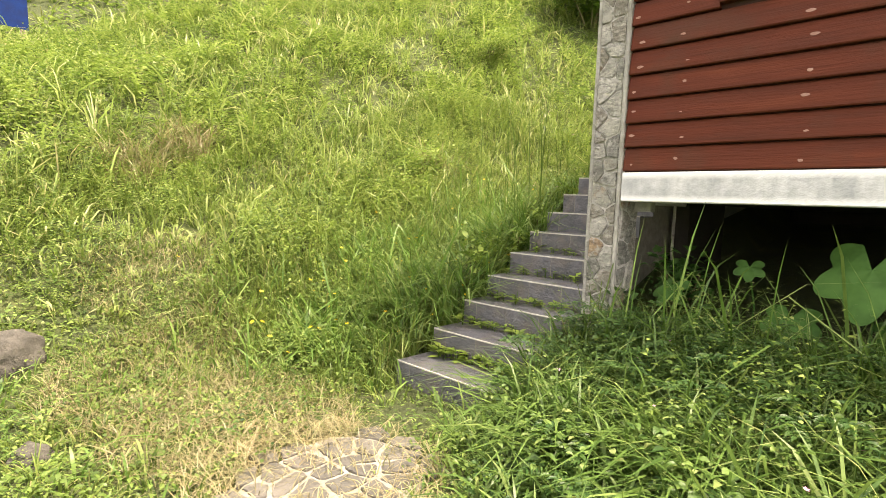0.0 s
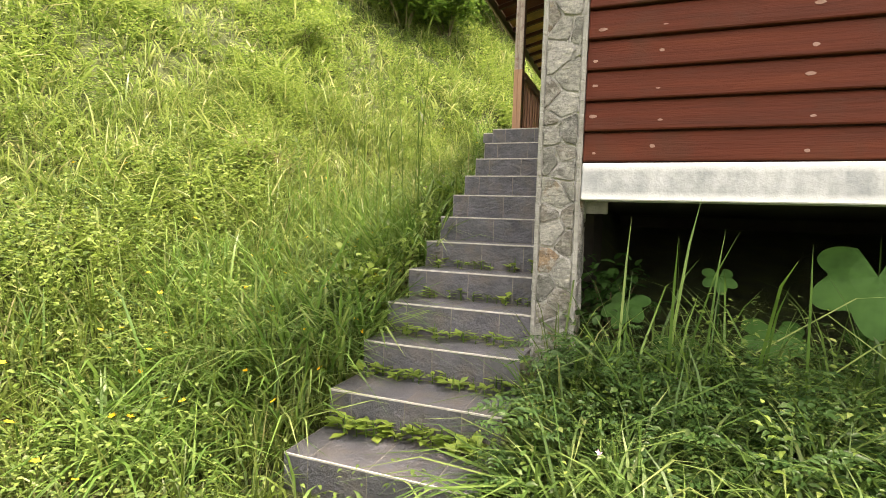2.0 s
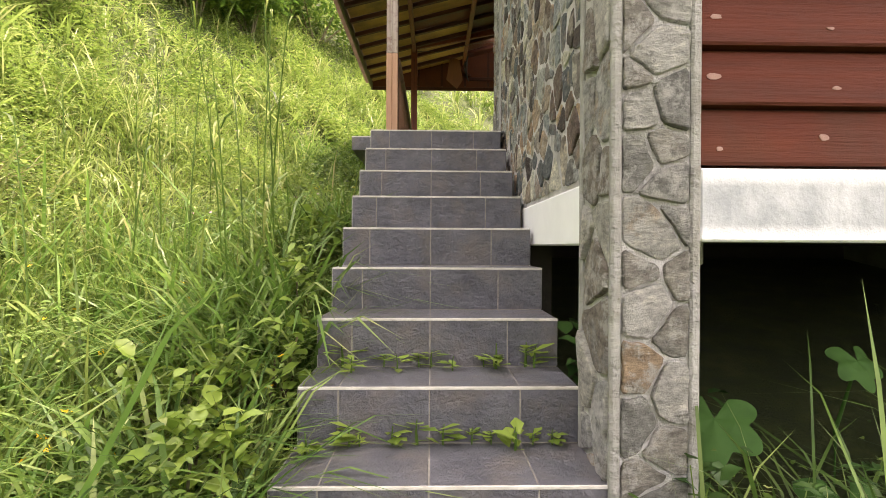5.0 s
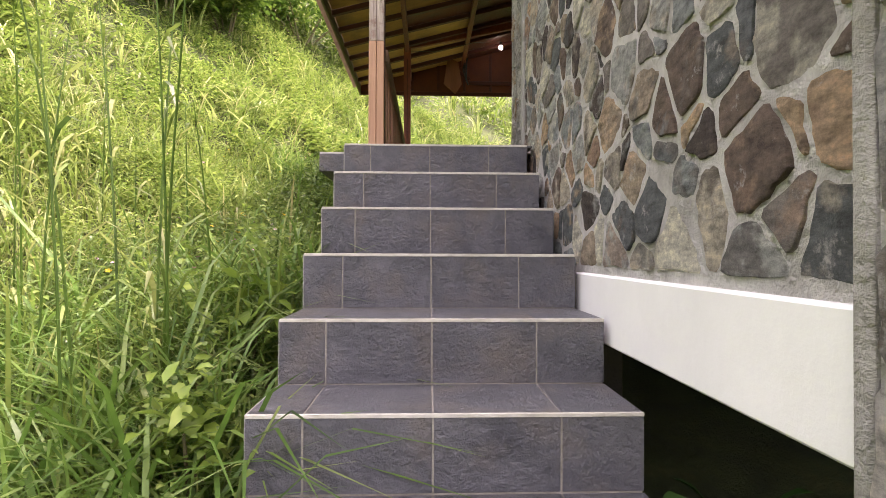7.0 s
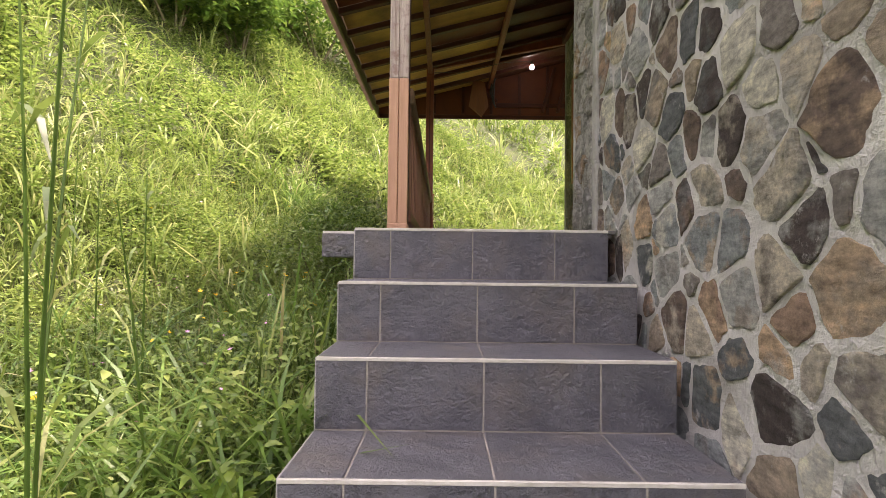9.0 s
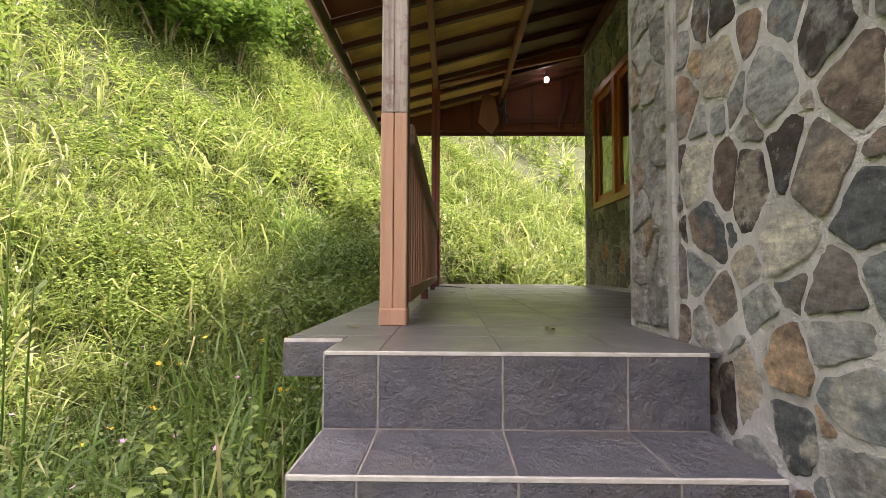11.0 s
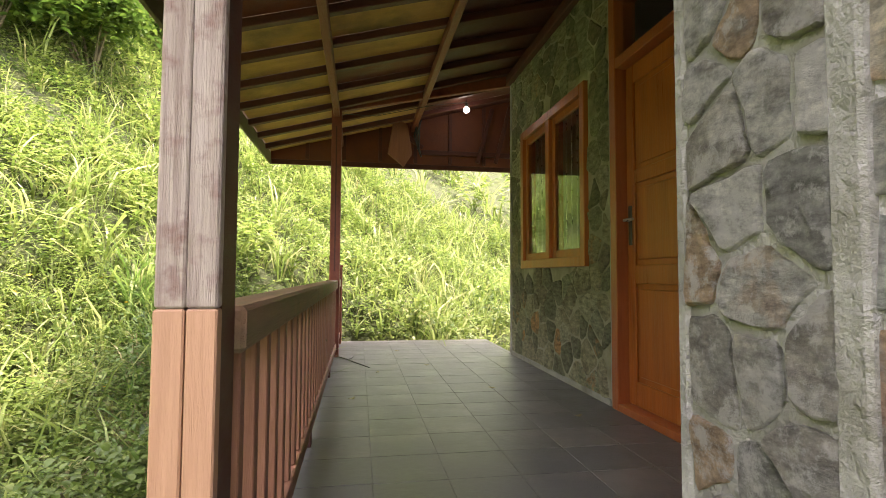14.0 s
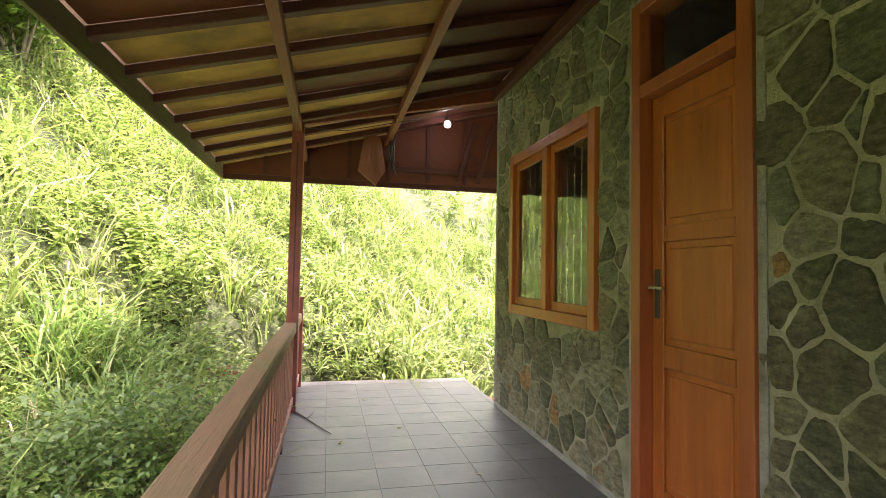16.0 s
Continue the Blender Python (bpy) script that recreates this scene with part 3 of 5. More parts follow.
rubble(column, 32, CY1 - CY0 - 0.05, 5.4, 0.135, 0.009, 0.012, lambda u, v, o: (CX0 + 0.012 - o, CY1 - 0.025 - u, -2.3 + v), M_COLUMN_STONE, squash=1.55, uneven=0.12)

rubble(column, 33, CY1 - CY0 - 0.03, 1.6, 0.13, 0.009, 0.012, lambda u, v, o: (CX1 - 0.004 + o, CY0 + 0.03 + u, -2.3 + v), M_PILLAR_STONE, squash=1.3)
# front of lapped boards over a white beam
FY = -2.30
HX1 = 5.6
front = thing("wall_front", "red-brown lapped timber board wall with pale filler marks", "wall", kind="structure")
part("backing", box(CX1, HX1, FY + 0.03, FY + 0.14, -0.62, 3.15), M_EDGE, front)
BH = 0.1635
pitch_z = -0.612
row = 0
WIN = (1.28, 2.5, 0.40, 1.7)
while pitch_z < 3.1:
    spans = [(CX1 + 0.004, HX1)]
    if pitch_z + BH > WIN[2] + 0.02 and pitch_z < WIN[3]:
        spans = [(CX1 + 0.004, WIN[0]), (WIN[1], HX1)]
    for x0, x1 in spans:
        prof = [(x0, FY - 0.014, pitch_z + 0.006), (x0, FY - 0.018, pitch_z + 0.014), (x0, FY - 0.016, pitch_z + 0.028), (x0, FY + 0.004, pitch_z + BH - 0.010), (x0, FY + 0.012, pitch_z + BH - 0.002),
                (x0, FY + 0.03, pitch_z + BH - 0.002), (x0, FY + 0.03, pitch_z + 0.006)]
        part("board", prism(prof, (x1 - x0, 0, 0)), M_BOARD, front)
        rng = random.Random(row * 7 + int(x0 * 10))
        for xs in (0.80, 1.10, 1.78, 2.55, 3.3):
            if x0 < xs < x1 - 0.1:
                u, v, r = xs + rng.uniform(-0.035, 0.035), pitch_z + rng.choice((0.05, 0.055, 0.085)), rng.uniform(0.007, 0.018)
                s = (v - pitch_z - 0.028) / (BH - 0.038)
                oy = FY - 0.0185 + 0.020 * s
                ring = [(u + r * (1.5 if row % 3 else 1.0) * rng.uniform(0.7, 1.2) * math.cos(a), oy + 0.13 * 0.6 * r * math.sin(a), v + 0.6 * r * math.sin(a) * rng.uniform(0.8, 1.2)) for a in np.arange(0, 6.28, 0.7)]
                part("filler_mark", prism(ring, (0, 0.004, 0)), M_PUTTY, front)
    pitch_z += BH
    row += 1
tagged(part("trim_front_beam", box(CX1 + 0.002, HX1, FY - 0.025, FY + 0.2, -0.815, -0.616, 0.006), M_BEAM), "white-painted concrete beam with grey patching under the boards", "beam", kind="structure")
win_f = thing("window_front", "red-brown timber window frame in the board wall", "window", kind="structure")
for x0, x1, z0, z1 in ((WIN[0], WIN[0] + 0.06, WIN[2], WIN[3]), (WIN[1] - 0.06, WIN[1], WIN[2], WIN[3]), (WIN[0] + 0.06, WIN[1] - 0.06, WIN[2], WIN[2] + 0.05), (WIN[0] + 0.06, WIN[1] - 0.06, WIN[3] - 0.05, WIN[3])):
    part("frame", box(x0, x1, FY - 0.035, FY + 0.03, z0, z1, 0.004), M_BOARD, win_f)
tagged(part("pane", box(WIN[0] + 0.055, WIN[1] - 0.055, FY, FY + 0.006, WIN[2] + 0.045, WIN[3] - 0.045), M_GLASS, win_f), "dark window glass").visible_shadow = False

# under the house: slab, posts, added back wall, near-black for the shade
tagged(part("floor_house", box(CX1 + 0.02, HX1, FY + 0.2, 6.0, -0.80, -0.62), M_UNDERSHADE), "raised concrete floor, coloured near-black for the shade under the house", "floor", kind="structure")
tagged(part("wall_under_house", box(0.75, HX1, 3.2, 3.35, -2.3, -0.8), M_UNDERSHADE), "earth wall added under the raised house, coloured dark for its shade", "wall", kind="structure")
tagged(part("wall_far_side", box(HX1, HX1 + 0.15, FY, 4.97, -2.4, 3.15), M_PLASTER), "plain plastered wall closing the house", "wall", kind="structure")
tagged(part("wall_back", box(1.67, HX1, 4.82, 4.97, -0.62, 3.0), M_PLASTER), "plain plastered wall at the back of the house", "wall", kind="structure")
tagged(part("ceiling", box(WX + 0.2, HX1, FY + 0.14, 4.82, 3.15, 3.2), M_PLASTER), "plain ceiling over the closed rooms", "ceiling", kind="structure")
part("bracket", box(CX1 - 0.01, 0.86, -2.10, -2.02, -0.885, -0.80, 0.004), M_CEMENT, column)

# ---- porch wall with window and door ----
QX = 1.52
DY0, DY1, DZ, TZ = 1.97, 2.75, 2.10, 2.60       # door frame, its head and the transom's head
WY0, WY1, WZ0, WZ1 = 3.12, 4.56, 0.88, 2.20
pw = thing("wall_porch", "greenish-grey rubble stone wall with raised mortar along the porch", "wall", kind="structure")
for y0, y1, z0, z1 in ((0.59, DY0, -0.1, 3.0), (DY0, DY1, TZ, 3.0), (DY1, WY0, -0.1, 3.0), (WY0, WY1, -0.1, WZ0), (WY0, WY1, WZ1, 3.0), (WY1, 4.97, -0.1, 3.0)):
    part("mortar", box(QX, QX + 0.15, y0, y1, z0, z1), M_MOSSY_MORTAR, pw)


def free(u, v):
    y, z = 0.65 + u, v
    return not (DY0 - 0.06 < y < DY1 + 0.07 and z < TZ + 0.06) and not (WY0 - 0.05 < y < WY1 + 0.05 and WZ0 - 0.06 < z < WZ1 + 0.05)


rubble(pw, 41, 4.30, 2.95, 0.165, 0.009, 0.009, lambda u, v, o: (QX - o, 0.65 + u, 0.02 + v), M_PORCH_STONE, keep=free, squash=1.1, uneven=0.3)
part("door_edging", box(QX - 0.012, QX, DY1, DY1 + 0.045, 0, TZ + 0.04, 0.003), M_CEMENT, pw)
part("door_edging", box(QX - 0.012, QX, DY0 - 0.04, DY0, 0, TZ + 0.04, 0.003), M_CEMENT, pw)
part("end_strip", box(QX - 0.016, QX + 0.15, 4.93, 4.98, 0, 3.0, 0.006), M_CEMENT, pw)
tagged(part("baseboard", box(QX - 0.020, QX - 0.001, 0.62, DY0 - 0.04, 0.0, 0.04, 0.003), M_CEMENT), "narrow cement strip at the foot of the stone wall", "baseboard", kind="structure")
tagged(part("baseboard", box(QX - 0.020, QX - 0.001, DY1 + 0.045, 4.93, 0.0, 0.04, 0.003), M_CEMENT), "narrow cement strip at the foot of the stone wall", "baseboard", kind="structure")

door = thing("door_1", "closed orange-brown panelled wooden door with a glass transom", "door", kind="structure")
for y0, y1, z0, z1 in ((DY1 - 0.075, DY1, 0.0, TZ), (DY0, DY0 + 0.075, 0.0, TZ), (DY0 + 0.075, DY1 - 0.075, DZ, DZ + 0.065), (DY0 + 0.075, DY1 - 0.075, TZ - 0.065, TZ), (DY0 + 0.075, DY1 - 0.075, 0.0, 0.045)):
    part("frame", box(QX - 0.03, QX + 0.12, y0, y1, z0, z1, 0.004), M_JAMB, door)
tagged(part("transom_pane", box(QX + 0.03, QX + 0.036, DY0 + 0.07, DY1 - 0.07, DZ + 0.06, TZ - 0.06), M_GLASS, door), "dark transom glass").visible_shadow = False
LX = QX + 0.045
leaf = part("leaf", box(LX + 0.012, LX + 0.040, DY0 + 0.078, DY1 - 0.078, 0.05, DZ - 0.003, 0.002), M_ORANGE, door)
ly0, ly1 = DY0 + 0.078, DY1 - 0.078
for y0, y1, z0, z1 in ((ly0, ly0 + 0.085, 0.05, DZ - 0.003), (ly1 - 0.085, ly1, 0.05, DZ - 0.003), (ly0 + 0.085, ly1 - 0.085, 0.05, 0.19), (ly0 + 0.085, ly1 - 0.085, 0.77, 0.88), (ly0 + 0.085, ly1 - 0.085, 1.37, 1.45), (ly0 + 0.085, ly1 - 0.085, DZ - 0.115, DZ - 0.003)):
    part("stile", box(LX - 0.003, LX + 0.014, y0, y1, z0, z1, 0.004), M_ORANGE, leaf)
for z0, z1 in ((0.22, 0.74), (0.91, 1.34), (1.48, DZ - 0.145)):
    part("panel", box(LX + 0.004, LX + 0.016, ly0 + 0.115, ly1 - 0.115, z0, z1, 0.007), M_ORANGE, leaf)
handle = part("handle_plate", box(LX - 0.011, LX - 0.003, ly1 - 0.062, ly1 - 0.026, 1.00, 1.24, 0.003), M_DARK, door, "dark iron handle plate")
part("lever", tube([(LX - 0.011, ly1 - 0.044, 1.15), (LX - 0.05, ly1 - 0.044, 1.15), (LX - 0.055, ly1 - 0.06, 1.15), (LX - 0.052, ly1 - 0.15, 1.148)], 0.009), M_METAL, handle, "steel lever")

win = thing("window_1", "orange-brown wooden double casement window with iron bars behind the glass", "window", kind="structure")
FR = 0.075
for y0, y1, z0, z1 in ((WY0, WY0 + FR, WZ0, WZ1), (WY1 - FR, WY1, WZ0, WZ1), (WY0 + FR, WY1 - FR, WZ0, WZ0 + FR), (WY0 + FR, WY1 - FR, WZ1 - FR, WZ1), (3.80, 3.88, WZ0 + FR, WZ1 - FR)):
    part("frame", box(QX - 0.035, QX + 0.10, y0, y1, z0, z1, 0.005), M_ORANGE, win)
for y0, y1 in ((WY0 + FR, 3.80), (3.88, WY1 - FR)):
    sash = part("sash", box(QX - 0.005, QX + 0.03, y0 + 0.002, y0 + 0.062, WZ0 + FR + 0.002, WZ1 - FR - 0.002, 0.004), M_ORANGE, win)
    part("sash_rail", box(QX - 0.005, QX + 0.03, y1 - 0.062, y1 - 0.002, WZ0 + FR + 0.002, WZ1 - FR - 0.002, 0.004), M_ORANGE, sash)
    part("sash_rail", box(QX - 0.005, QX + 0.03, y0 + 0.062, y1 - 0.062, WZ0 + FR + 0.002, WZ0 + FR + 0.062, 0.004), M_ORANGE, sash)
    part("sash_rail", box(QX - 0.005, QX + 0.03, y0 + 0.062, y1 - 0.062, WZ1 - FR - 0.062, WZ1 - FR - 0.002, 0.004), M_ORANGE, sash)
    part("pane", box(QX + 0.010, QX + 0.015, y0 + 0.06, y1 - 0.06, WZ0 + FR + 0.06, WZ1 - FR - 0.06), M_GLASS, sash, "reflecting window glass").visible_shadow = False
    for i in range(5):
        yy = y0 + 0.09 + i * (y1 - y0 - 0.18) / 4
        part("bar", tube([(QX + 0.09, yy, WZ0 + FR), (QX + 0.09, yy, WZ1 - FR)], 0.006, 6), M_METAL, win)

# ---- porch roof ----
EX, EZ, SL = -1.15, 2.27, 0.262
RY0, RY1 = 0.15, 6.28


def roof_z(x):
    return EZ + SL * (x - EX)


roof = thing("porch_roof", "lean-to porch roof on dark red rafters with yellow and red panels", "roof", kind="structure")
wave = bmesh.new()
ys = np.arange(RY0, RY1 + 0.01, 0.019)
pairs = []
for y in ys:
    dz = 0.018 * math.sin(y / 0.076 * 6.2832)
    pairs.append((wave.verts.new((EX - 0.12, y, roof_z(EX - 0.12) + 0.070 + dz)), wave.verts.new((2.15, y, roof_z(2.15) + 0.075 + dz))))
for a, b in zip(pairs, pairs[1:]):
    wave.faces.new((a[0], a[1], b[1], b[0]))
bmesh.ops.solidify(wave, geom=wave.faces[:], thickness=0.004)
part("corrugated_sheet", wave, M_SHEET, roof)
part("fascia", box(EX - 0.012, EX + 0.014, RY0, RY1, 2.165, 2.30, 0.004), M_FASCIA, roof)
part("gable_fascia", prism([(EX, RY1 - 0.03, 2.165), (2.85, RY1 - 0.03, 2.165), (2.85, RY1 - 0.03, 2.235), (EX, RY1 - 0.03, 2.235)], (0, 0.025, 0)), M_DARKWOOD, roof)
SPACE = 0.47
y = 0.22
while y < RY1 - 0.1:
    part("rafter", beam((EX + 0.01, y, roof_z(EX) + 0.006), ((2.1 if y > 5 else QX + 0.05), y, roof_z(2.1 if y > 5 else QX + 0.06) + 0.006), 0.065, 0.058), M_DARKWOOD, roof)
    rng = random.Random(int(y * 100))
    for x0, x1 in ((EX + 0.02, -0.302), (-0.298, 0.598), (0.602, 2.1 if y > 4.9 else QX)):
        # panels nearest the wall take dark wood: the roof's inner shade as colour
        m = M_PANEL if y > 2.9 and x0 < 0.6 and not (x0 > -0.5 and 3.6 < y < 4.0) else (M_PANEL_RED if x0 < 0.6 else M_DARKWOOD)
        bm = prism([(x0, y + 0.03, roof_z(x0) + 0.036 + rng.uniform(0, 0.006)), (x1, y + 0.03, roof_z(x1) + 0.036 + rng.uniform(0, 0.006)), (x1, y + SPACE - 0.03, roof_z(x1) + 0.036), (x0, y + SPACE - 0.03, roof_z(x0) + 0.036)], (0, 0, 0.012))
        part("roof_panel", bm, m, roof)
    y += SPACE
for px in (-0.30, 0.60):
    part("purlin", beam((px, RY0 + 0.03, roof_z(px) - 0.055), (px, RY1 - 0.04, roof_z(px) - 0.055), 0.06, 0.085), M_REDWOOD, roof)
part("wall_plate", beam((QX - 0.035, 0.62, roof_z(QX) - 0.09), (QX - 0.035, 4.97, roof_z(QX) - 0.09), 0.06, 0.10), M_DARKWOOD, roof)
part("tie_beam", beam((-0.36, 5.0, 2.50), (1.56, 5.0, 2.90), 0.06, 0.11), M_REDWOOD, roof)
for i in range(9):
    x0, x1 = EX + i * 0.445 + 0.01, EX + (i + 1) * 0.445 - 0.01
    part("gable_panel", prism([(x0, RY1 - 0.06, 2.22), (x1, RY1 - 0.06, 2.22), (x1, RY1 - 0.06, max(2.24, roof_z(x1) + 0.085)), (x0, RY1 - 0.06, max(2.23, roof_z(x0) + 0.085))], (0, 0.014, 0)), M_PANEL_RED, roof)
    part("gable_batten", box(x1 - 0.012, x1 + 0.032, RY1 - 0.085, RY1 - 0.061, 2.23, roof_z(x1) + 0.06, 0.003), M_DARKWOOD, roof)
part("gable_backing", prism([(EX + 0.01, RY1 - 0.0445, 2.225), (EX + 3.99, RY1 - 0.0445, 2.225), (EX + 3.99, RY1 - 0.0445, roof_z(EX + 3.99) + 0.085), (EX + 0.01, RY1 - 0.0445, max(2.23, roof_z(EX) + 0.085))], (0, 0.012, 0)), M_PANEL_RED, roof)
for bx, tx in ((1.42, 1.62), (1.66, 1.86)):
    part("strut", beam((bx, RY1 - 0.13, 2.25), (tx, RY1 - 0.13, roof_z(tx) - 0.03), 0.035, 0.05), M_DARKWOOD, roof)
part("strut", beam((0.38, RY1 - 0.12, roof_z(0.38) - 0.03), (0.72, RY1 - 0.12, 2.42), 0.03, 0.05), M_DARKWOOD, roof)
part("gable_rail", box(0.7, 2.4, RY1 - 0.10, RY1 - 0.062, 2.34, 2.40, 0.004), M_DARKWOOD, roof)
tagged(part("roof_house", prism([(0.25, -2.9, 3.22), (HX1 + 0.4, -2.9, 3.22), (HX1 + 0.4, 6.3, 3.22), (1.9, 6.3, 3.22), (1.9, 0.1, 3.22), (0.25, 0.1, 3.22)], (0, 0, 0.12)), M_SHEET), "low house roof above the stone walls", "roof", kind="structure")


# ---- posts and railing ----
front_post = thing("porch_post", "timber porch post, bare red wood below and weathered grey above", "post", at=(-0.328, 0.635, 0))
PZ = roof_z(-0.3) - 0.13 - 0.0
for x0, x1 in ((-0.047, -0.0012), (0.0012, 0.047)):
    part("lower_plank", box(x0, x1, -0.062, -0.030, 0.06, 0.760, 0.003), M_POST_NEW, front_post, "bare reddish wood")
    part("upper_plank", box(x0 + (0.001 if x0 < 0 else -0.001), x1, -0.061, -0.030, 0.761, PZ, 0.004), M_POST_OLD, front_post, "grey weathered wood with red paint traces")
# core shows at the sides; its dark tone includes their shade
part("core", box(-0.046, 0.046, -0.032, 0.062, 0.06, PZ, 0.003), M_DARKWOOD, front_post, "red-brown wood, coloured dark for the shaded sides")
part("base_block", box(-0.049, 0.049, -0.066, 0.066, 0.0, 0.062, 0.004), M_POST_NEW, front_post)
far_post = thing("porch_post", "slim dark red timber post under the far porch roof", "post", at=(-0.30, 5.0, 0))
part("shaft", box(-0.05, 0.05, -0.05, 0.05, 0.0, 2.47, 0.005), M_REDWOOD, far_post)
part("groove_strip", box(-0.006, 0.006, -0.053, -0.049, 0.85, 2.3, 0.001), M_DARKWOOD, far_post)

rail = thing("porch_railing", "timber porch railing with a worn handrail and square balusters", "railing", at=(-0.30, 0.7, 0))
part("handrail", box(-0.068, 0.036, 0.0, 5.24, 0.672, 0.757, 0.009), M_RAIL, rail, "worn mossy handrail")
part("bottom_rail", box(-0.028, 0.028, 0.0, 5.24, 0.075, 0.135, 0.004), M_BALUSTER, rail)
bal = bpy.data.meshes.new("baluster")
bmb = box(-0.018, 0.018, -0.021, 0.021, 0.136, 0.674, 0.003)
bmb.to_mesh(bal)
bmb.free()
bal.materials.append(M_BALUSTER)
foot_me = mesh_of("foot_block", box(-0.024, 0.024, -0.03, 0.03, 0.0, 0.074, 0.004), M_DARKWOOD)
for i in range(34):
    o = new("baluster", bal)
    o.location = (0, 0.075 + i * 0.152, 0)
    o.parent = rail
    if i % 11 == 10:
        o = new("foot_block", foot_me)
        o.location = (0, 0.075 + i * 0.152, 0)
        o.parent = rail
newel = part("newel", box(-0.045, 0.045, 5.245, 5.335, 0.0, 0.90, 0.005), M_REDWOOD, rail, "dark red end post")
part("newel_cap", box(-0.055, 0.055, 5.235, 5.345, 0.901, 0.925, 0.004), M_REDWOOD, newel)

# ---- bulb, loose board, cables, twig ----
lamp = thing("ceiling_bulb", "small lit white bulb hanging from the porch roof", "lamp", at=(1.175, 5.66, 2.77))
bm = bmesh.new()
bmesh.ops.create_uvsphere(bm, u_segments=14, v_segments=10, radius=0.034)
for v in bm.verts:
    if v.co.z > 0:
        v.co.z *= 1.35
part("bulb", bm, M_BULB, lamp, "glowing white glass", True)
part("socket", tube([(0, 0, 0.036), (0, 0, 0.085)], 0.022, 10), M_DARK, lamp)
part("cord", tube([(0, 0, 0.085), (0.005, 0, 0.13), (0, 0, roof_z(1.175) - 2.77 + 0.03)], 0.005, 6), M_DARK, lamp)
M_HANGBOARD = surf("loose_red_brown_board", [(0.3, (0.17, 0.06, 0.025)), (0.7, (0.28, 0.11, 0.045))], 7, 0.7, 0.4, 30, stretch=(2, 2, 0.2))
board = thing("hanging_board", "loose brown board hanging askew from the porch roof", "board", at=(0.40, 6.05, 2.45))
bmx = prism([(-0.06, 0, 0.30), (0.13, 0, 0.24), (0.20, 0, -0.12), (0.08, 0, -0.30), (-0.14, 0, -0.16)], (0, 0.018, 0))
bmesh.ops.rotate(bmx, cent=(0, 0, 0), matrix=Matrix.Rotation(radians(25), 3, "Z"), verts=bmx.verts)
part("plank", bmx, M_HANGBOARD, board)
part("hanger", tube([(0, 0.01, 0.2), (0.02, 0.0, 0.30)], 0.004, 5), M_DARK, board)
cable = thing("loose_cables", "dark cables drooping under the porch roof", "cable", at=(0.62, 5.95, 2.3))
for i in range(4):
    part("cable", tube([(0.05 - i * 0.02, 0, roof_z(0.62) - 2.32), (0.035 * math.sin(i * 2.1), 0.02 * i, 0.22), (0.01 + 0.015 * i, 0.02, 0.05 - 0.03 * i)], 0.010, 6), M_DARK, cable)
wire = tagged(part("sagging_wire", tube([(-0.33, 5.06, 2.46), (0.1, 5.1, 2.47), (0.7, 5.1, 2.62), (1.175, 5.64, 2.86)], 0.004, 5), M_DARK), "thin grey wire strung along the porch beam", "wire")
twig = thing("fallen_twig", "dry forked twig lying on the porch tiles", "twig", at=(-0.13, 4.68, 0.008))
part("stem", tube([(0.17, -0.37, 0), (0.06, -0.15, 0.004), (-0.05, 0.12, 0.003), (-0.17, 0.38, 0.001)], [0.004, 0.006, 0.007, 0.005], 6), M_DARK, twig)
part("fork", tube([(-0.03, 0.05, 0.003), (0.02, 0.16, 0.005), (0.03, 0.28, 0.002)], [0.005, 0.004, 0.002], 5), M_DARK, twig)

# ---- rocks, paving, far shelter ----


def rock(name, label, at, size, seed):
    bm = bmesh.new()
    bmesh.ops.create_icosphere(bm, subdivisions=4, radius=1.0)
    for v in bm.verts:
        n = v.co.normalized()
        k = 1 + 0.28 * noise.noise(n * 1.6 + Vector((seed, 0, 0))) + 0.10 * noise.noise(n * 4.5 + Vector((0, seed, 0)))
        v.co = Vector((n.x * size[0], n.y * size[1], n.z * size[2])) * k
    ob = part(name, bm, M_ROCK, None, "", True)
    ob.location = at
    return tagged(ob, label, "rock")


rock("rock", "weathered grey rock half sunk in the grass", (-2.02, -5.40, float(ground_z(-2.02, -5.40)) - 0.02), (0.27, 0.24, 0.20), 3)
rock("rock", "dark rock at the edge of the grass", (-0.78, -5.42, float(ground_z(-0.78, -5.42)) - 0.03), (0.12, 0.10, 0.10), 8)
clay = rock("clay_clod", "reddish clay clod on the bank beside the porch", (-1.0, 5.75, float(ground_z(-1.0, 5.75)) + 0.05), (0.22, 0.25, 0.18), 5)
clay.data.materials[0] = M_CLAY
clay = rock("clay_clod", "reddish clay clod by the porch corner", (1.78, 6.0, float(ground_z(1.78, 6.0)) + 0.03), (0.16, 0.2, 0.14), 6)
clay.data.materials[0] = M_CLAY
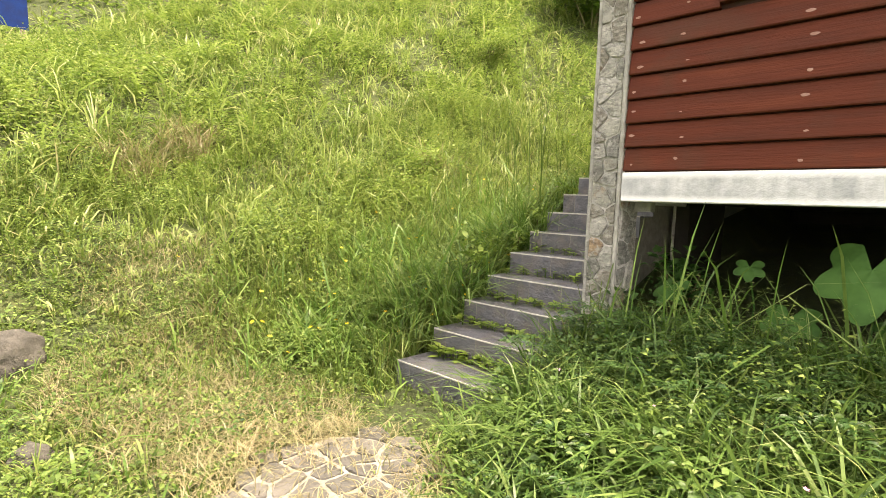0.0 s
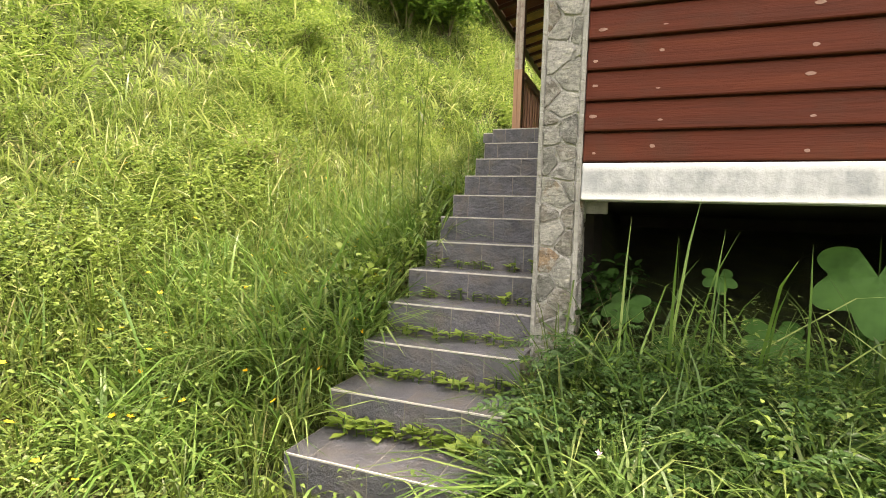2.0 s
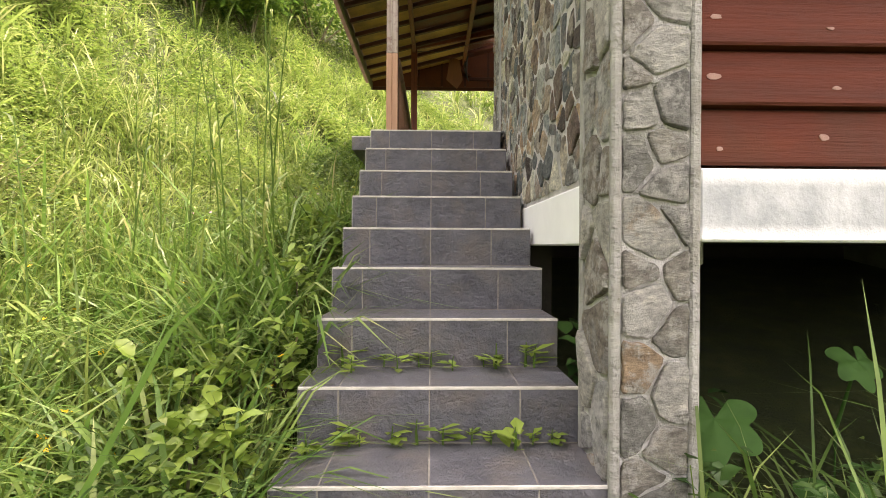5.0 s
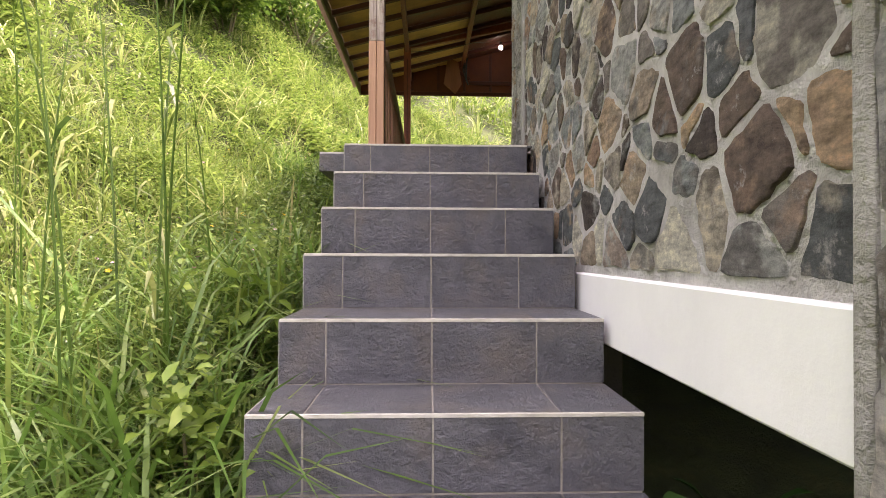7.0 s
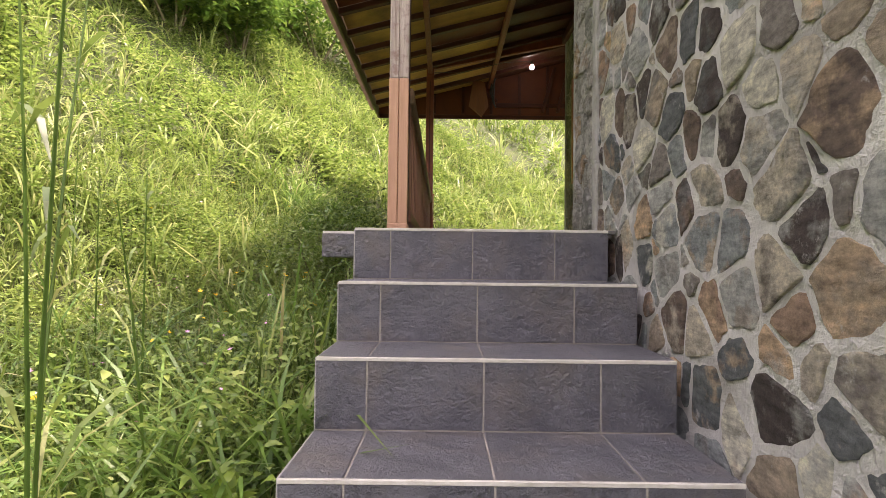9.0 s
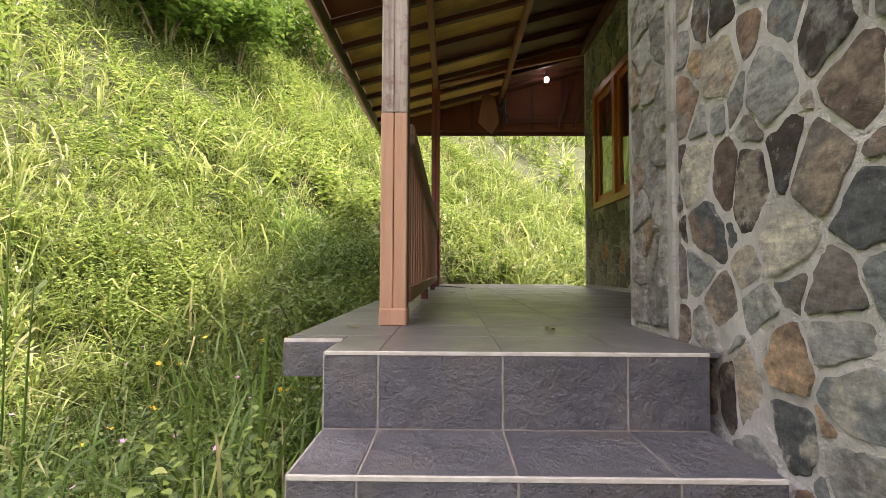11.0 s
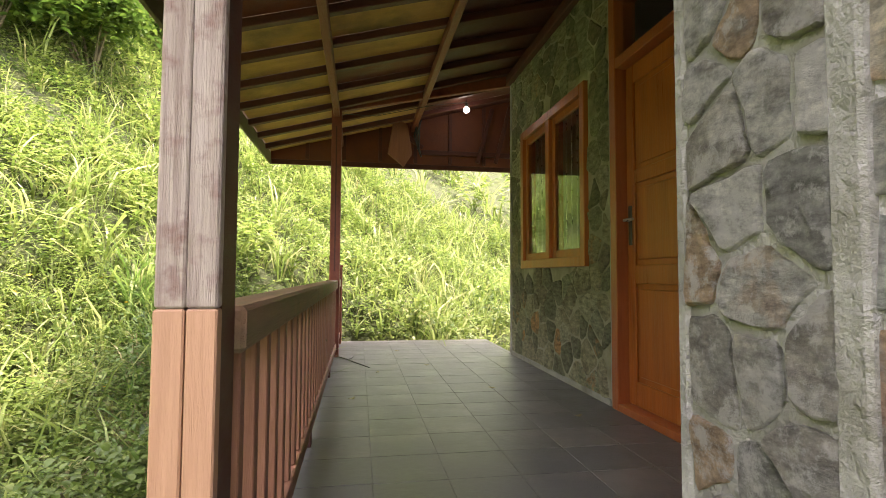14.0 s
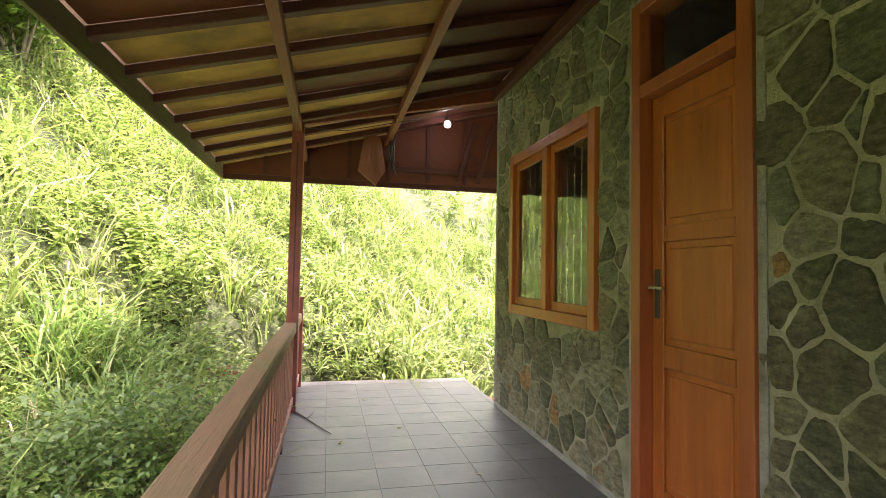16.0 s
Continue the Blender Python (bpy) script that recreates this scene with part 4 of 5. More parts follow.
for k, (lx, ly) in enumerate(((0.55, 4.4), (0.1, 4.1), (0.9, 3.4), (-0.1, 3.2), (0.35, 5.3), (1.2, 2.6), (0.2, 0.45), (-0.45, 0.5))):
    lf = bmesh.new()
    ring_l = [lf.verts.new((0.03 * math.cos(a) * (1 if abs(math.cos(a)) > 0.5 else 0.7), 0.014 * math.sin(a), 0.006 + 0.006 * math.cos(2 * a))) for a in np.arange(0, 6.28, 0.785)]
    lf.faces.new(ring_l)
    bmesh.ops.solidify(lf, geom=lf.faces[:], thickness=0.001)
    lo = tagged(part("dry_leaf", lf, M_STRAW), "small dry fallen leaf on the porch tiles", "leaf", "fallen leaves")
    lo.matrix_basis = pose(lx, ly, 0.0015, 0, 0, k * 77)
pave = thing("pavement_path", "crazy-paved stone path with pale joints, half overgrown", "path", kind="structure")
ring = [(0.40 + 0.34 * math.cos(a) * (1 + 0.18 * math.sin(3 * a)), -4.45 + 0.48 * math.sin(a) * (1 + 0.12 * math.cos(2 * a)), -2.30) for a in np.arange(0, 6.28, 0.3)]
part("bed", prism(ring, (0, 0, 0.112)), M_GROUT, pave)
rng_p = random.Random(5)
for poly in cells(rng_p, 1.4, 2.1, 0.15, 1.15, 1.0):
    if cut_to(poly, lambda u, v: ((u - 0.94) / 0.40) ** 2 + ((v - 1.15) / 0.56) ** 2 < 1):
        part("paving_stone", stone_mesh(rng_p, poly, 0.012, 0.009, lambda u, v, o: (-0.54 + u, -5.6 + v, -2.189 + o)), M_PAVE, pave)
tarp = thing("blue_shelter", "far blue tarpaulin shelter on the slope", "shelter", at=(-11.6, -4.3, float(ground_z(-11.6, -4.3))))
part("sheet", prism([(0, -2.4, 0.55), (0, 0.42, 0.50), (-0.5, 0.42, 2.2), (-0.5, -2.4, 2.25)], (-0.03, 0, 0.01)), M_BLUE, tarp)
for px, py in ((-0.06, -2.3), (-0.06, 0.35), (-0.56, 0.35), (-0.56, -2.3)):
    part("pole", tube([(px, py, -0.3), (px, py, 0.5 if px > -0.3 else 2.18)], 0.03, 6), M_POST_OLD, tarp)

# ---- vegetation ----
RG = np.random.default_rng(7)


def patchy(x, y, f=1.0, s=0.0):
    return 0.5 + 0.22 * np.sin(1.7 * f * x + 0.9 * f * y + s) + 0.18 * np.sin(-1.1 * f * x + 2.3 * f * y + 1.7 * s + 1) + 0.12 * np.sin(4.1 * f * x + 3.7 * f * y + s)


def to_segment(x, y, a, b):
    ax, ay, bx, by = *a, *b
    t = np.clip(((x - ax) * (bx - ax) + (y - ay) * (by - ay)) / ((bx - ax) ** 2 + (by - ay) ** 2), 0, 1)
    return np.hypot(x - ax - t * (bx - ax), y - ay - t * (by - ay))


def walked(x, y):
    return np.minimum(to_segment(x, y, (2.4, -5.8), (0.1, -4.2)), to_segment(x, y, (0.1, -4.2), (0.0, 0.4)))


def is_open(x, y):
    stair = (x > -0.47) & (x < 0.50) & (y > -3.36) & (y < 0.5)
    slab_ = (x > -0.63) & (x < 1.6) & (y > 0.2) & (y < 6.23)
    house = (x > 0.46) & (y > -2.12) & (y < 6.23)
    col = (x > 0.46) & (x < 0.75) & (y > -2.37) & (y < -1.9)
    path = (((x - 0.40) / 0.37) ** 2 + ((y + 4.45) / 0.52) ** 2 < 1) & (RG.random(x.shape) < 0.55)
    step = (x > -0.4) & (x < 0.62) & (y > -3.78) & (y > -3.78) & (y < -3.3) & (RG.random(x.shape) < 0.45)
    return ~(stair | slab_ | house | col | path | step)


def scatter(n, d0, d1, rect):
    out = [np.zeros((0, 2))]
    have = 0
    while have < n:
        x, y = RG.uniform(rect[0], rect[1], 4 * n), RG.uniform(rect[2], rect[3], 4 * n)
        d = walked(x, y)
        ok = (d >= d0) & (d < d1) & is_open(x, y) & ((y > -5.3 - 0.4 * d) | (x < 0))
        p = np.stack([x[ok], y[ok]], 1)
        out.append(p)
        have += len(p)
    return np.concatenate(out)[:n]


def blade_mesh(name, p, length, width, lean, material, base=0.0, tuft=1):
    """Many tapered, arching blades as one mesh."""
    n = len(p)
    a = RG.uniform(0, 2 * np.pi, n)
    if tuft > 1:
        src = (np.arange(n) // tuft) * tuft
        q = length.mean() * 0.16 * np.sqrt(RG.random(n))
        p = p[src] + np.stack([np.cos(a), np.sin(a)], 1) * q[:, None]
        length = length[src] * (0.45 + 1.1 * RG.random(n) ** 1.5)[src] * RG.uniform(0.55, 1.3, n)
        clear = is_open(p[:, 0], p[:, 1])
        p, a, length, width, lean = p[clear], a[clear], length[clear], width[clear], lean[clear]
        n = len(p)
    z = ground_z(p[:, 0], p[:, 1]) - 0.02 + base
    d = np.stack([np.cos(a), np.sin(a)], 1)
    f = a + np.pi / 2 + RG.normal(0, 0.5, n)
    s = np.stack([np.cos(f), np.sin(f)], 1) * (width / 2)[:, None]
    v = np.zeros((n, 7, 3))
    reach = length * lean
    for i, (q, w) in enumerate(((0.0, 0.7), (0.42, 1.0), (0.78, 0.72))):
        c = p + d * (reach * q * q)[:, None]
        zz = z + length * (q - 0.50 * lean * q ** 2.4)
        for k, sg in ((0, 1), (1, -1)):
            v[:, 2 * i + k, :2] = c + sg * s * w
            v[:, 2 * i + k, 2] = zz
    v[:, 6, :2] = p + d * reach[:, None]
    v[:, 6, 2] = z + length * (1.0 - 0.56 * lean)
    t = np.array([[0, 1, 3], [0, 3, 2], [2, 3, 5], [2, 5, 4], [4, 5, 6]])
    tris = (np.arange(n)[:, None, None] * 7 + t[None]).reshape(-1, 3)
    return new(name, fast_mesh(name, v.reshape(-1, 3), tris, material))


def leaf_mesh(name, c, size, material, flat=0.6, a=None, slim=(0.18, 0.33)):
    """Many small folded leaves at the points c as one mesh; a gives the way each one points."""
    n = len(c)
    a = RG.uniform(0, 2 * np.pi, n) if a is None else a
    up = RG.uniform(-0.5, 0.6, n) * flat
    d = np.stack([np.cos(a) * np.cos(up), np.sin(a) * np.cos(up), np.sin(up)], 1)
    s = np.stack([-np.sin(a), np.cos(a), RG.uniform(-0.5, 0.5, n)], 1)
    w = size * RG.uniform(*slim, n)
    lift = np.array([0, 0, 1.0])
    if n > 75000:            # far and dense: four corners will do
        v = np.zeros((n, 4, 3))
        m = c + d * (size * 0.45)[:, None] + lift * (size * 0.12)[:, None]
        v[:, 1], v[:, 3] = m + s * w[:, None], m - s * w[:, None]
        t = np.array([[0, 1, 2], [0, 2, 3]])
        v[:, 2] = c + d * size[:, None] - lift * (size * 0.1)[:, None]
    else:                    # rounded shoulders, a keel along the middle and a drawn-out tip
        v = np.zeros((n, 7, 3))
        low, high = c + d * (size * 0.24)[:, None] + lift * (size * 0.10)[:, None], c + d * (size * 0.58)[:, None] + lift * (size * 0.13)[:, None]
        v[:, 1], v[:, 6] = low + s * (w * 0.92)[:, None], low - s * (w * 0.92)[:, None]
        v[:, 2], v[:, 5] = high + s * (w * 0.80)[:, None], high - s * (w * 0.80)[:, None]
        v[:, 4] = (low + high) / 2 - lift * (size * 0.05)[:, None]
        v[:, 3] = c + d * size[:, None] - lift * (size * 0.08)[:, None]
        t = np.array([[0, 1, 4], [1, 2, 4], [2, 3, 4], [3, 5, 4], [5, 6, 4], [6, 0, 4]])
    v[:, 0] = c
    tris = (np.arange(n)[:, None, None] * v.shape[1] + t[None]).reshape(-1, 3)
    return new(name, fast_mesh(name, v.reshape(-1, 3), tris, material))


def herb_mesh(name, p, height, size, leaves, material):
    """Leafy herbs: leaves in a spiral up each short stem, largest in the middle."""
    n = len(p)
    k = np.tile(np.arange(leaves), n)
    q = np.repeat(p, leaves, 0)
    s = (k + 0.5) / leaves
    a = k * 2.4 + np.repeat(RG.uniform(0, 6.28, n), leaves) + RG.normal(0, 0.25, n * leaves)
    lean = np.repeat(RG.normal(0, 0.16, (n, 2)), leaves, 0)
    h = np.repeat(height, leaves) * (0.25 + 0.75 * s)
    z = ground_z(p[:, 0], p[:, 1])
    sz = np.repeat(size * RG.uniform(0.7, 1.3, n), leaves) * (0.55 + 0.9 * np.sin(np.pi * (0.15 + 0.8 * s)) * 0.6)
    c = np.stack([q[:, 0] + lean[:, 0] * h + 0.1 * sz * np.cos(a), q[:, 1] + lean[:, 1] * h + 0.1 * sz * np.sin(a), np.repeat(z, leaves) + h], 1)
    return leaf_mesh(name, c, sz, material, 0.7, a)


def frond_mesh(name, p, height, length, pairs, material):
    """Feathery compound leaves: pairs of leaflets along an arching rib, with the rib itself as a blade."""
    n = len(p)
    yaw = RG.uniform(0, 6.28, n)
    z = ground_z(p[:, 0], p[:, 1]) + height
    cs, aa, ss = [], [], []
    for j in range(pairs):
        s = (j + 1) / pairs
        r = length * s
        c = np.stack([p[:, 0] + r * np.cos(yaw), p[:, 1] + r * np.sin(yaw), z + length * (0.35 * s - 0.55 * s * s)], 1)
        for sg in (1, -1):
            cs.append(c)
            aa.append(yaw + sg * (1.25 - 0.45 * s))
            ss.append(length * 0.30 * np.sin(np.pi * (0.18 + 0.72 * s)))
    return leaf_mesh(name, np.concatenate(cs), np.concatenate(ss), material, 0.25, np.concatenate(aa), (0.14, 0.2))


def tall(p):
    """How high the growth stands: lush by the stairs, short on the trodden lawn."""
    x, y = p[:, 0], p[:, 1]
    lush = np.exp(-((x + 1.0) / 0.9) ** 2) * np.clip((y + 3.9) / 1.2, 0, 1) * np.clip((1.5 - y) / 1.5, 0.35, 1)
    lawn = np.clip((-3.4 - y) / 0.9, 0, 1) * np.clip((x + 4.2) / 1.5, 0, 1) * np.clip((1.0 - x) / 0.5, 0, 1)
    right = (x > 0.6) * 0.35 * (y > -3.7)
    lawn = np.maximum(lawn, 1.03 * (x > 0.4) * np.clip((-4.0 - 0.35 * np.clip(x - 0.7, 0, 1.5) - y) / 0.4, 0, 1))
    foot = np.exp(-((x - 0.2) / 0.9) ** 2 - ((y + 3.85) / 0.7) ** 2)
    return (0.55 + 0.6 * patchy(x, y, 0.8) + 0.45 * lush + right) * (1 - 0.66 * lawn) * (1 - 0.55 * foot) * (1 - 0.6 * np.exp(-(walked(x, y) / 0.4) ** 2) * (y < -3.4))


BANDS = (("grass", 60000, 0.0, 2.3, (-3, 4.6, -7, 3), 0.33, 0.0088, 0.6, 8, M_GRASS), ("grass", 48000, 2.3, 5.0, (-5.5, 6, -8, 6), 0.33, 0.0115, 0.7, 9, M_GRASS),
         ("grass", 46000, 5.0, 12.0, (-13, 8, -9, 13), 0.36, 0.018, 0.7, 10, M_GRASS), ("grass", 36000, 12.0, 34.0, (-34, 22, -14, 36), 0.62, 0.040, 0.7, 10, M_GRASS),
         ("long_grass", 11000, 0.0, 2.3, (-3, 4.6, -7, 3), 0.48, 0.0125, 0.9, 5, M_LUSH), ("long_grass", 19000, 2.3, 5.0, (-5.5, 6, -8, 6), 0.48, 0.0155, 0.9, 6, M_BLADE),
         ("long_grass", 30000, 5.0, 12.0, (-13, 8, -9, 13), 0.52, 0.022, 0.9, 7, M_BLADE), ("long_grass", 15000, 12.0, 34.0, (-34, 22, -14, 36), 0.8, 0.045, 0.85, 8, M_BLADE))
for name, n, d0, d1, rect, ln, wd, le, tf, mt in BANDS:
    p = scatter(n, d0, d1, rect)
    L = ln * tall(p) * RG.uniform(0.45, 1.35, n)
    if d0 == 0.0:            # before the house the growth is darker and broader
        fore = (p[:, 0] > 0.75) & (p[:, 1] > -4.5)
        tagged(blade_mesh("shade_grass", p[fore], L[fore], wd * RG.uniform(0.5, 1.6, fore.sum()), RG.uniform(0.15, 1.0, fore.sum()) * le * 1.6, M_SHADE_BLADE, 0.0, tf), "dark green grass growing before the raised house", "grass", kind="stuff")
        p, L = p[~fore], L[~fore]
        n = len(p)
    ob = blade_mesh(name, p, L, wd * RG.uniform(0.5, 1.5, n), RG.uniform(0.15, 1.0, n) * le * 1.6, mt, 0.0, tf)
    tagged(ob, "long arching yellow-green grass covering the hillside", "grass", kind="stuff")
LEAFY = (("weeds", 34000, 0.0, 2.3, (-3, 4.6, -7, 3), 0.029), ("weeds", 60000, 2.3, 5.0, (-5.5, 6, -8, 6), 0.038),
         ("weeds", 90000, 5.0, 12.0, (-13, 8, -9, 13), 0.062), ("weeds", 60000, 12.0, 34.0, (-34, 22, -14, 36), 0.12))
for name, n, d0, d1, rect, sz in LEAFY:
    p = scatter(int(n * 1.5), d0, d1, rect)
    keep = patchy(p[:, 0], p[:, 1], 1.1, 2.0) + RG.normal(0, 0.16, len(p)) > 0.42
    p = p[keep][:n]
    h = 0.38 * tall(p) * RG.random(len(p)) ** 0.6 * (0.15 + 1.6 * patchy(p[:, 0], p[:, 1], 2.6, 1.0)) * (1.5 if d0 > 10 else 1.0)
    c = np.stack([p[:, 0], p[:, 1], ground_z(p[:, 0], p[:, 1]) + 0.01 + h], 1)
    tagged(leaf_mesh(name, c, sz * RG.uniform(0.5, 1.4, len(p)), M_LEAF), "low leafy green weeds growing among the grass", "weeds", kind="stuff")
HERBS = ((1300, 0.0, 2.3, (-3, 4.6, -7, 3), 0.036, 14, M_HERB), (6500, 2.3, 5.0, (-5.5, 6, -8, 6), 0.050, 13, M_HERB), (10500, 5.0, 12.0, (-13, 8, -9, 13), 0.085, 11, M_HERB), (6500, 12.0, 34.0, (-34, 22, -14, 36), 0.17, 9, M_HERB))
for n, d0, d1, rect, sz, lv, mt in HERBS:
    p = scatter(int(n * 1.9), d0, d1, rect)
    keep = (patchy(p[:, 0], p[:, 1], 1.4, 4.0) + RG.normal(0, 0.14, len(p)) > 0.5) & ((p[:, 0] < 0.45) | (RG.random(len(p)) < 0.3))
    p = p[keep][:n]
    h = 0.46 * tall(p) * RG.uniform(0.5, 1.25, len(p)) * (1.6 if d0 > 10 else 1.0) + 0.02
    tagged(herb_mesh("herbs", p, h, sz * np.clip(tall(p), 0.35, 1.1), lv, mt), "leafy light green herbs in clumps among the grass", "herbs", kind="stuff")


def clump(cx, cy, r, n):
    a, q = RG.uniform(0, 2 * np.pi, n), r * np.sqrt(RG.random(n))
    p = np.stack([cx + q * np.cos(a), cy + q * np.sin(a)], 1)
    return p[is_open(p[:, 0], p[:, 1])]


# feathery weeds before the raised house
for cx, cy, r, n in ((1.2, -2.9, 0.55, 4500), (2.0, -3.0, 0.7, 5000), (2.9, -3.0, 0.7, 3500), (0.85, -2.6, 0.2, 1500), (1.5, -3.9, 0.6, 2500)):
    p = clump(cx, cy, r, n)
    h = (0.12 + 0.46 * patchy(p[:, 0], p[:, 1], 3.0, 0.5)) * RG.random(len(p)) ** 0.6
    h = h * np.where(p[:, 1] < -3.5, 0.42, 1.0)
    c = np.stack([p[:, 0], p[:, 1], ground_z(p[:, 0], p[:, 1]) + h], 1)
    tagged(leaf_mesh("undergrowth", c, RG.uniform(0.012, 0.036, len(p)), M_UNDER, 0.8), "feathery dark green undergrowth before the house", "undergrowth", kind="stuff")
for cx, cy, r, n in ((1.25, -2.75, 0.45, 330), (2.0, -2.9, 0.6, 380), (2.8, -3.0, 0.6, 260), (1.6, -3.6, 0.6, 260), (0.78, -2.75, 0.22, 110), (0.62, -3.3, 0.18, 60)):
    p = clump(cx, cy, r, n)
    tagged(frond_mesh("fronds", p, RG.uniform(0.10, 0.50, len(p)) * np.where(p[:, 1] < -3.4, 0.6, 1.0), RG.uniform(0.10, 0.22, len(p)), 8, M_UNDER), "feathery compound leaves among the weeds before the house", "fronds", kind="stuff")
for cx, cy, r, n in ((1.3, -3.5, 0.6, 120), (2.2, -3.5, 0.7, 150), (1.1, -3.0, 0.4, 60)):
    p = clump(cx, cy, r, n)
    tagged(herb_mesh("herbs", p, RG.uniform(0.2, 0.5, len(p)), RG.uniform(0.035, 0.065, len(p)), 12, M_SHADE_BLADE), "leafy green herbs standing before the raised house", "herbs", kind="stuff")
# thin cover on the ground behind the walk and beyond the house
for rect, n in (((-4, 5, -9, -4.6), 30000), ((-4, 14, -18, -9), 14000), ((5.8, 16, -6, 12), 12000), ((-14, -4, -18, -8), 9000)):
    q = np.stack([RG.uniform(rect[0], rect[1], n), RG.uniform(rect[2], rect[3], n)], 1)
    q = q[(is_open(q[:, 0], q[:, 1])) & ((q[:, 1] < -5.3 - 0.4 * walked(q[:, 0], q[:, 1])) & (q[:, 0] > 0) | (q[:, 1] < -7.5) | (q[:, 0] > 5.8))]
    m = len(q)
    tagged(blade_mesh("grass", q, RG.uniform(0.05, 0.15, m), RG.uniform(0.004, 0.009, m), RG.uniform(0.4, 1.3, m), M_GRASS), "short grass on the level ground before the house", "grass", kind="stuff")
# straw: mown lawn litter and two dry tussocks
p = np.concatenate([clump(-1.2, -4.6, 0.75, 3600), clump(-0.5, -4.5, 0.7, 2600), clump(0.35, -4.5, 0.6, 2400), clump(1.2, -4.9, 0.6, 900), clump(-2.5, -4.2, 0.7, 1800), clump(-1.9, -3.9, 0.4, 900)])
tagged(blade_mesh("straw", p, RG.uniform(0.08, 0.24, len(p)), RG.uniform(0.003, 0.006, len(p)), RG.uniform(0.5, 1.35, len(p)), M_STRAW), "dry pale cut straw on the lawn", "straw", kind="stuff")
for cx, cy in ((-4.6, -3.9), (-4.9, -3.2), (-0.9, 4.6), (-3.2, -0.2), (-1.45, 3.9), (-1.15, 3.1), (-4.4, 12.3), (-4.0, 12.8)):
    p = clump(cx, cy, 0.32, 260)
    tagged(blade_mesh("dry_tussock", p, RG.uniform(0.35, 0.75, len(p)), RG.uniform(0.008, 0.014, len(p)), RG.uniform(0.3, 1.2, len(p)), M_STRAW), "dry straw-coloured grass tussock on the slope", "grass tussock", "tussocks", "stuff")
# long lush blades beside the lower steps and before the house
for cx, cy, r, n, lo, hi in ((-0.85, -2.5, 0.45, 900, 0.4, 0.8), (-0.8, -1.4, 0.4, 800, 0.4, 0.85), (-1.2, -3.2, 0.5, 700, 0.3, 0.6), (-0.75, -0.4, 0.35, 450, 0.35, 0.8), (-1.7, -2.2, 0.6, 600, 0.35, 0.7), (-1.5, -0.6, 0.5, 400, 0.35, 0.7), (1.4, -3.1, 0.75, 1900, 0.3, 0.75), (2.4, -3.2, 0.9, 2100, 0.35, 0.8), (1.7, -3.9, 0.7, 1100, 0.25, 0.5), (0.75, -3.6, 0.3, 420, 0.2, 0.45), (-1.3, 4.2, 0.4, 380, 0.5, 1.0), (-1.1, 3.2, 0.35, 320, 0.45, 0.9), (-1.8, 5.0, 0.4, 380, 0.5, 1.0)):
    p = clump(cx, cy, r, n)
    tagged(blade_mesh("grass_tuft", p, RG.uniform(lo, hi, len(p)), RG.uniform(0.009, 0.019, len(p)), RG.uniform(0.35, 1.25, len(p)), M_SHADE_BLADE if cx > 0.5 else M_LUSH), "tuft of long arching green grass blades", "grass tuft", "tufts beside the stairs", "stuff")
# stiff upright blades before the dark space
p = np.concatenate([clump(cx, -2.6, 0.15, 8) for cx in (0.95, 1.15, 1.45, 1.7, 2.25, 2.6)])
tagged(blade_mesh("reed_grass", p, RG.uniform(0.8, 1.35, len(p)), RG.uniform(0.010, 0.017, len(p)), RG.uniform(0.1, 0.7, len(p)), M_LUSH), "stiff upright grass blades before the raised house", "grass", kind="stuff")


def flowers(name, n, where, r, material, label):
    bm = bmesh.new()
    rng = random.Random(n)
    for i in range(n):
        cx, cy, rad = rng.choice(where)
        x, y = cx + rng.uniform(-rad, rad), cy + rng.uniform(-rad, rad)
        if not bool(is_open(np.array([x]), np.array([y]))[0]):
            continue
        z = float(ground_z(x, y)) + rng.uniform(0.16, 0.42)
        tx, ty = rng.uniform(-0.6, 0.6), rng.uniform(-0.6, 0.6)
        mid = bm.verts.new((x, y, z))
        ring = []
        for k in range(10):
            q, a = r * (1.0 if k % 2 else 0.55), k * 0.6283
            u, v = q * math.cos(a), q * math.sin(a)
            ring.append(bm.verts.new((x + u, y + v, z + 0.25 * q + tx * u + ty * v)))
        for k in range(10):
            bm.faces.new((mid, ring[k], ring[(k + 1) % 10]))
    tagged(part(name, bm, material), label, "flowers", kind="stuff")


flowers("yellow_flowers", 150, ((-1.2, -2.8, 0.8), (-1.0, -1.8, 0.6), (-1.6, -3.4, 0.9), (-2.4, -1.0, 1.3), (-1.2, 1.6, 0.6), (-2.0, 3.5, 1.2)), 0.019, M_YELLOW, "small yellow wildflowers among the grass")
flowers("pink_flowers", 90, ((-1.3, 0.2, 0.6), (-1.8, 0.9, 0.8), (1.6, -3.2, 0.8), (2.4, -3.6, 0.6), (-2.4, 2.6, 1.2), (-1.6, 1.2, 0.6)), 0.014, M_PINK, "small pale pink wildflowers among the weeds")

